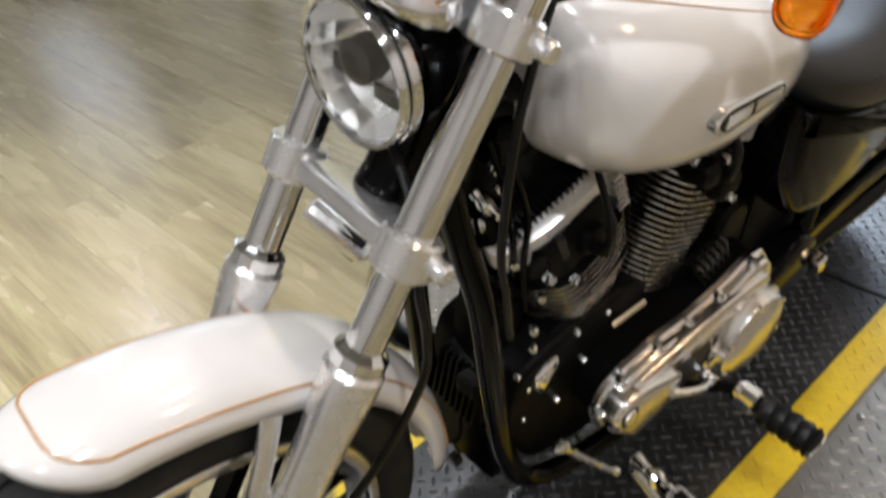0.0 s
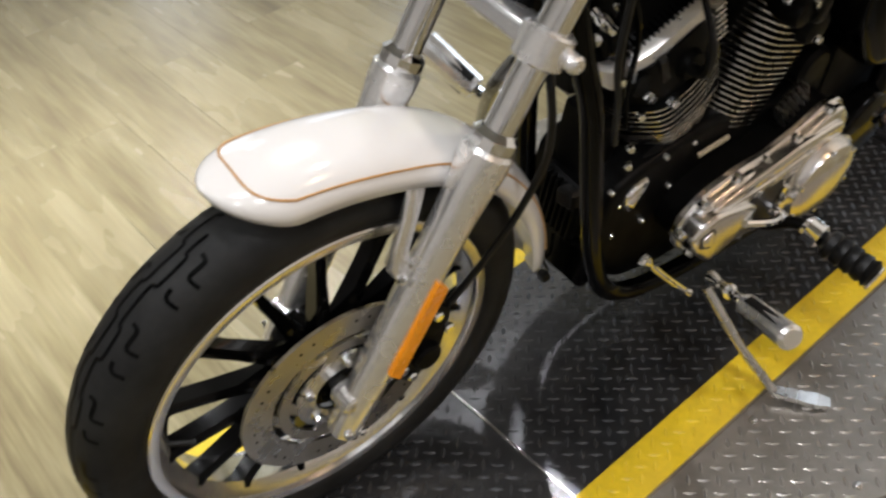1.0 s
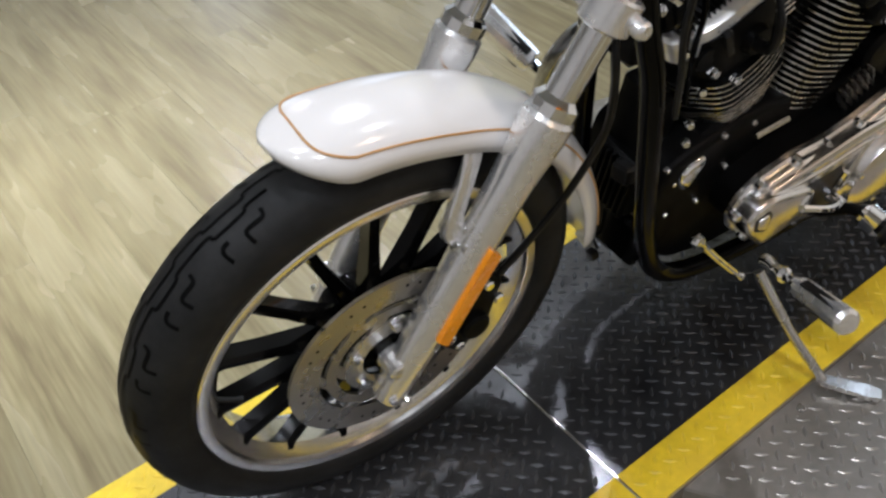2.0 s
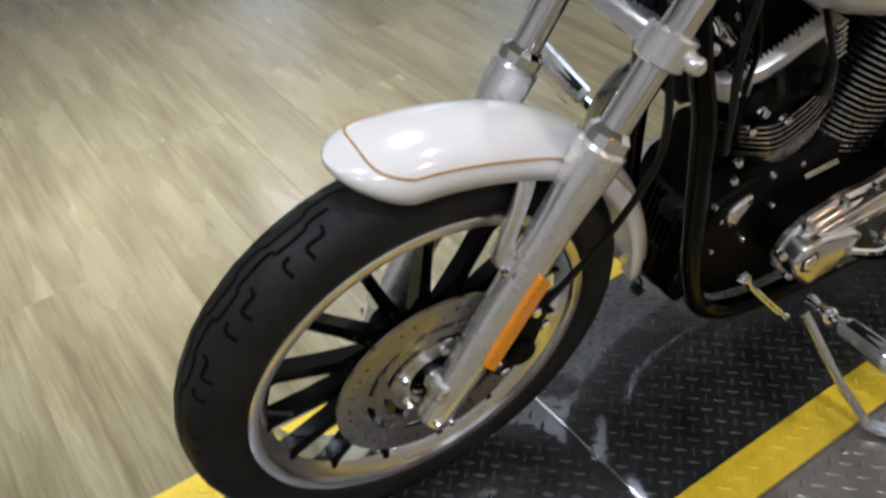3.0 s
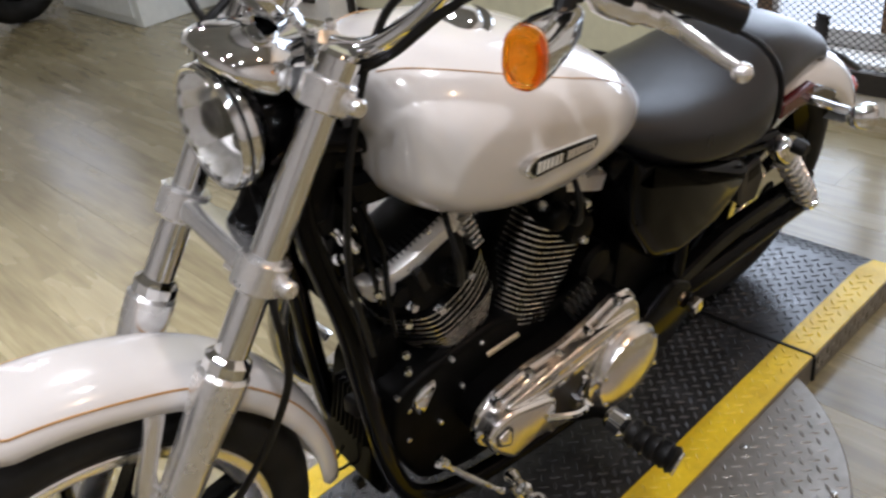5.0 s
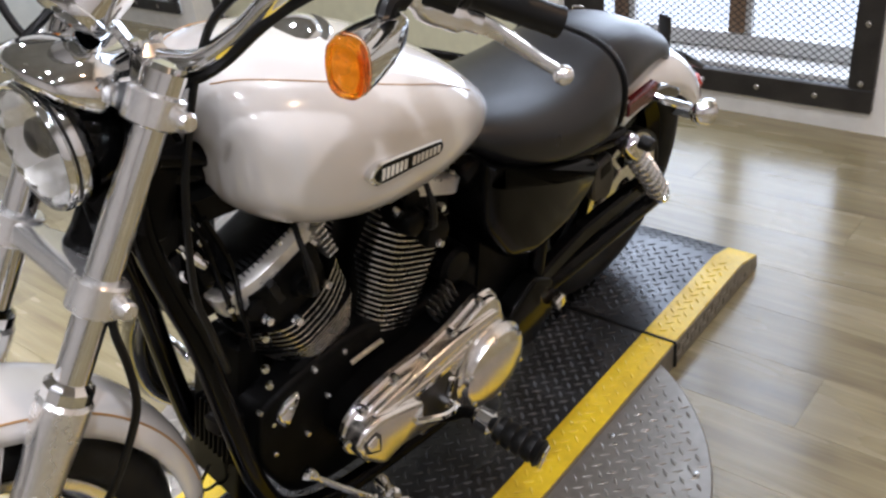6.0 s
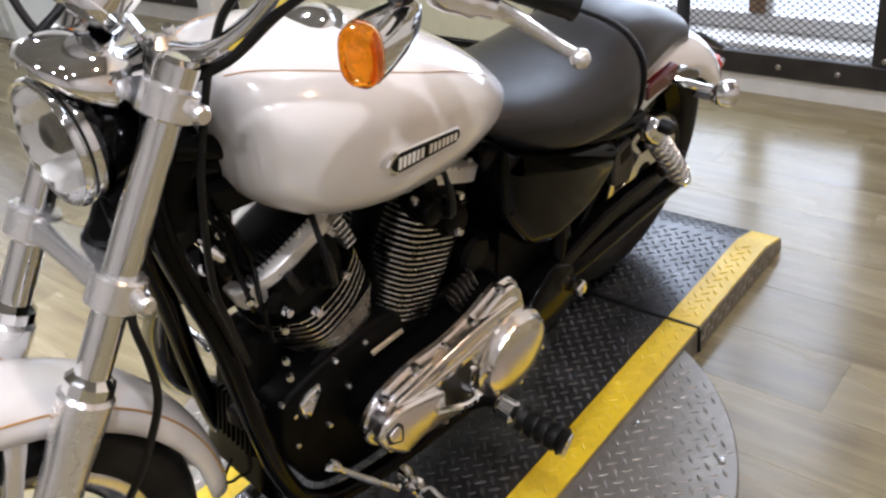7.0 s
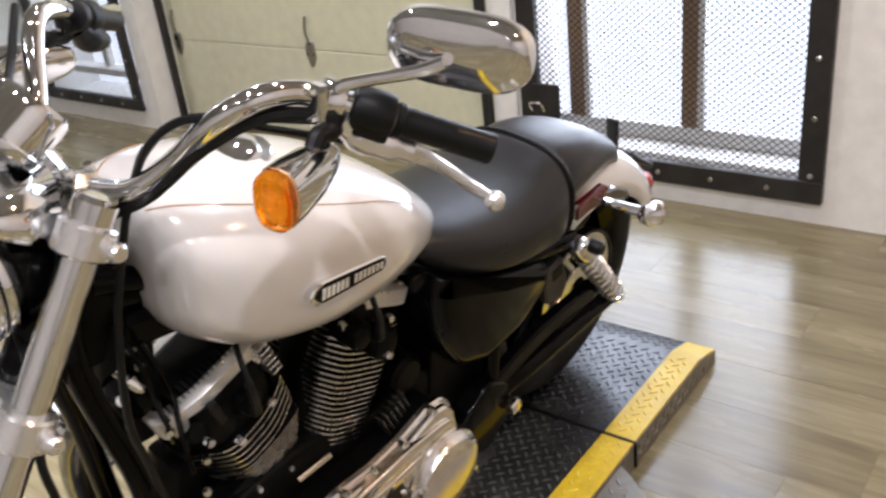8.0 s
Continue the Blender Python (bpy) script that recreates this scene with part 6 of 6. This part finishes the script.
def rear_fender():
    bm = B()
    rings = []
    N = 34
    for k in range(N + 1):
        u = k / N
        ang = radians(62 + (152 - 62) * u)
        tail = max(0.0, (u - 0.93) / 0.07)
        hw = 0.092 * math.sqrt(max(0.05, 1 - tail ** 2.4))
        d = V(math.cos(ang), 0, math.sin(ang))
        r = 0.345 - 0.02 * u
        rings.append([REAR + V(-0.01, 0.03, -0.02) + d * (r - b) + V(0, a, 0) for a, b in fender_section(hw, 0.085, 0)])
    loft(bm, rings, cap=False, close=False)
    f = part("rear_fender", bm, WHITE_PAINT, bike, "pearl white rear fender", sharp=60)
    sol = f.modifiers.new("thickness", "SOLIDIFY")
    sol.thickness, sol.offset = 0.002, 0
    for s in (1, -1):
        pl = rounded([(-1.20, 0.575), (-1.26, 0.632), (-1.46, 0.612), (-1.52, 0.580), (-1.515, 0.560), (-1.44, 0.588), (-1.28, 0.600), (-1.235, 0.555)], 3, 0.2)
        bm = slab(B(), pl, s * 0.096, s * 0.112, 0.004)
        strut = part("fender_strut", bm, DARK_CHROME, bike, "dark chrome fender strut")
        part("reflector", slab(B(), [(-1.310, 0.624), (-1.408, 0.636), (-1.412, 0.608), (-1.316, 0.594)], s * 0.098, s * 0.116, 0.003), RED, strut, "red side reflector")
        # rear turn signal on a stalk
        bm = B()
        tube(bm, [(-1.405, s * 0.11, 0.605), (-1.415, s * 0.150, 0.602), (-1.430, s * 0.180, 0.598)], 0.008, 10, 3)
        sig = part("rear_turn_signal", bm, CHROME, bike, "chrome rear turn signal with a clear lens")
        c, n = V(-1.450, s * 0.208, 0.592), V(-0.80, s * 0.60, 0.0).normalized()
        side = V(0, 0, 1).cross(n).normalized()
        oval = lambda k, a: [c + n * a + side * 0.023 * k * math.cos(t) + V(0, 0, 1) * 0.027 * k * math.sin(t) for t in (2 * math.pi * q / 24 for q in range(24))]
        bm = B()
        loft(bm, [oval(k, a) for k, a in ((0.25, -0.036), (0.6, -0.031), (0.88, -0.018), (1.0, 0.0))])
        part("shell", bm, CHROME, sig)
        bm = B()
        loft(bm, [oval(k, a) for k, a in ((0.97, -0.001), (0.94, 0.008), (0.6, 0.014), (0.1, 0.016))])
        part("lens", bm, POLISHED, sig)
        # shock absorber
        a, e = V(-1.290, s * 0.135, 0.562), V(-1.474, s * 0.140, 0.356)
        d = (e - a).normalized()
        L = (e - a).length
        bm = B()
        lathe(bm, [(-0.012, 0.010), (-0.008, 0.018), (0.006, 0.022), (0.034, 0.023), (0.044, 0.021), (0.050, 0.012), (L - 0.02, 0.010), (L - 0.016, 0.020), (L, 0.019), (L + 0.008, 0.010)], a, d, 24)
        shock = part("shock_absorber", bm, CHROME, bike, "chrome rear shock absorber")
        coil = []
        u = d.orthogonal().normalized()
        w = d.cross(u)
        turns = 8
        for k in range(turns * 14 + 1):
            t = 2 * math.pi * k / 14
            coil.append(a + d * (0.050 + (L - 0.072) * k / (turns * 14)) + 0.0205 * (math.cos(t) * u + math.sin(t) * w))
        part("coil_spring", tube(B(), coil, 0.0040, 8, 1), SILVER, shock, "silver coil spring")
        bm = B()
        lathe(bm, [(0, 0.014), (0.02, 0.014), (0.026, 0.010)], a + V(0, s * 0.028, 0.012), (0, s, 0), 14)
        part("shock_bolt", bm, HOSE, shock)
    # rear caliper bracket
    bm = slab(B(), rounded([(-1.215, 0.520), (-1.270, 0.540), (-1.300, 0.480), (-1.290, 0.430), (-1.235, 0.440)], 3, 0.2), 0.100, 0.118, 0.004)
    cal = part("rear_caliper_bracket", bm, DARK_STEEL, bike, "cast metal bracket with dark slots")
    part("slot", slab(B(), [(-1.240, 0.515), (-1.268, 0.522), (-1.278, 0.498), (-1.246, 0.490)], 0.117, 0.1195, 0.001), MATT_BLACK, cal)
    # tail lamp and plate bracket
    bm = B()
    block(bm, pose(-1.785, -0.02, 0.455, 0, -40, 0), 0.05, 0.10, 0.06, 0.012)
    part("tail_lamp", bm, RED_LAMP, bike, "red tail lamp")
    bm = B()
    block(bm, pose(-1.725, -0.01, 0.545, 0, -30, 0), 0.12, 0.09, 0.014, 0.004)
    block(bm, pose(-1.63, -0.005, 0.630, 0, 14, 0), 0.008, 0.030, 0.085, 0.003)
    part("plate_bracket", bm, HOSE, bike, "black plate bracket")


front_wheel()
fork()
front_fender()
headlamp()
fuel_tank()
handlebar()
cables()
bike_frame()
engine()
controls()
side_stand()
seat()
side_covers()
rear_wheel()
rear_fender()

# ---- floor: vinyl planks laid along y ----
def floor():
    w, L, gap = 0.18, 1.22, 0.0003
    x0, x1, y0, y1 = X_BACK - 0.02, X_FRONT, Y_RIGHT, Y_LEFT
    tagged(link("floor", plain_box(B(), (x0 - 0.16, y0 - 0.15, FLOOR_Z - 0.1), (x1 + 0.15, y1 + 0.15, FLOOR_Z - 0.003)), JOINT, sharp=20),
           "oak-look vinyl plank floor with a soft sheen", "floor", kind="structure")
    base = bpy.data.objects["floor"]
    shared = None
    rest = []
    n = 0
    rng = random.Random(4)
    for i in range(int((x1 - x0) / w) + 1):
        off = rng.uniform(0, L)
        for k in range(-1, int((y1 - y0) / L) + 1):
            ya, yb = y0 + off + k * L, y0 + off + (k + 1) * L
            xa, xb = x0 + i * w, x0 + (i + 1) * w
            whole = ya >= y0 and yb <= y1
            ya, yb = max(ya, y0), min(yb, y1)
            if yb - ya < 0.02:
                continue
            near = -2.8 < (xa + xb) / 2 < 1.6 and -4.4 < (ya + yb) / 2 < 2.4
            if whole and near and n < 290:
                n += 1
                if shared is None:
                    bm = B()
                    block(bm, pose(0, 0, -0.0025), w - gap, L - gap, 0.005, 0.0003)
                    shared = link("plank", bm, WOOD, base)
                    o = shared
                else:
                    o = again(shared, base, None, "plank")
                o.matrix_basis = pose((xa + xb) / 2, (ya + yb) / 2, FLOOR_Z, 0, 0, 180 * rng.randint(0, 1))
            else:
                rest.append((xa, xb, ya, yb))
    bm = B()
    for xa, xb, ya, yb in rest:
        plain_box(bm, (xa + gap / 2, ya + gap / 2, FLOOR_Z - 0.005), (xb - gap / 2, yb - gap / 2, FLOOR_Z))
    o = link("far_planks", bm, WOOD, base, sharp=20)
    tagged(o, "remaining planks of the floor", kind="stuff")


floor()
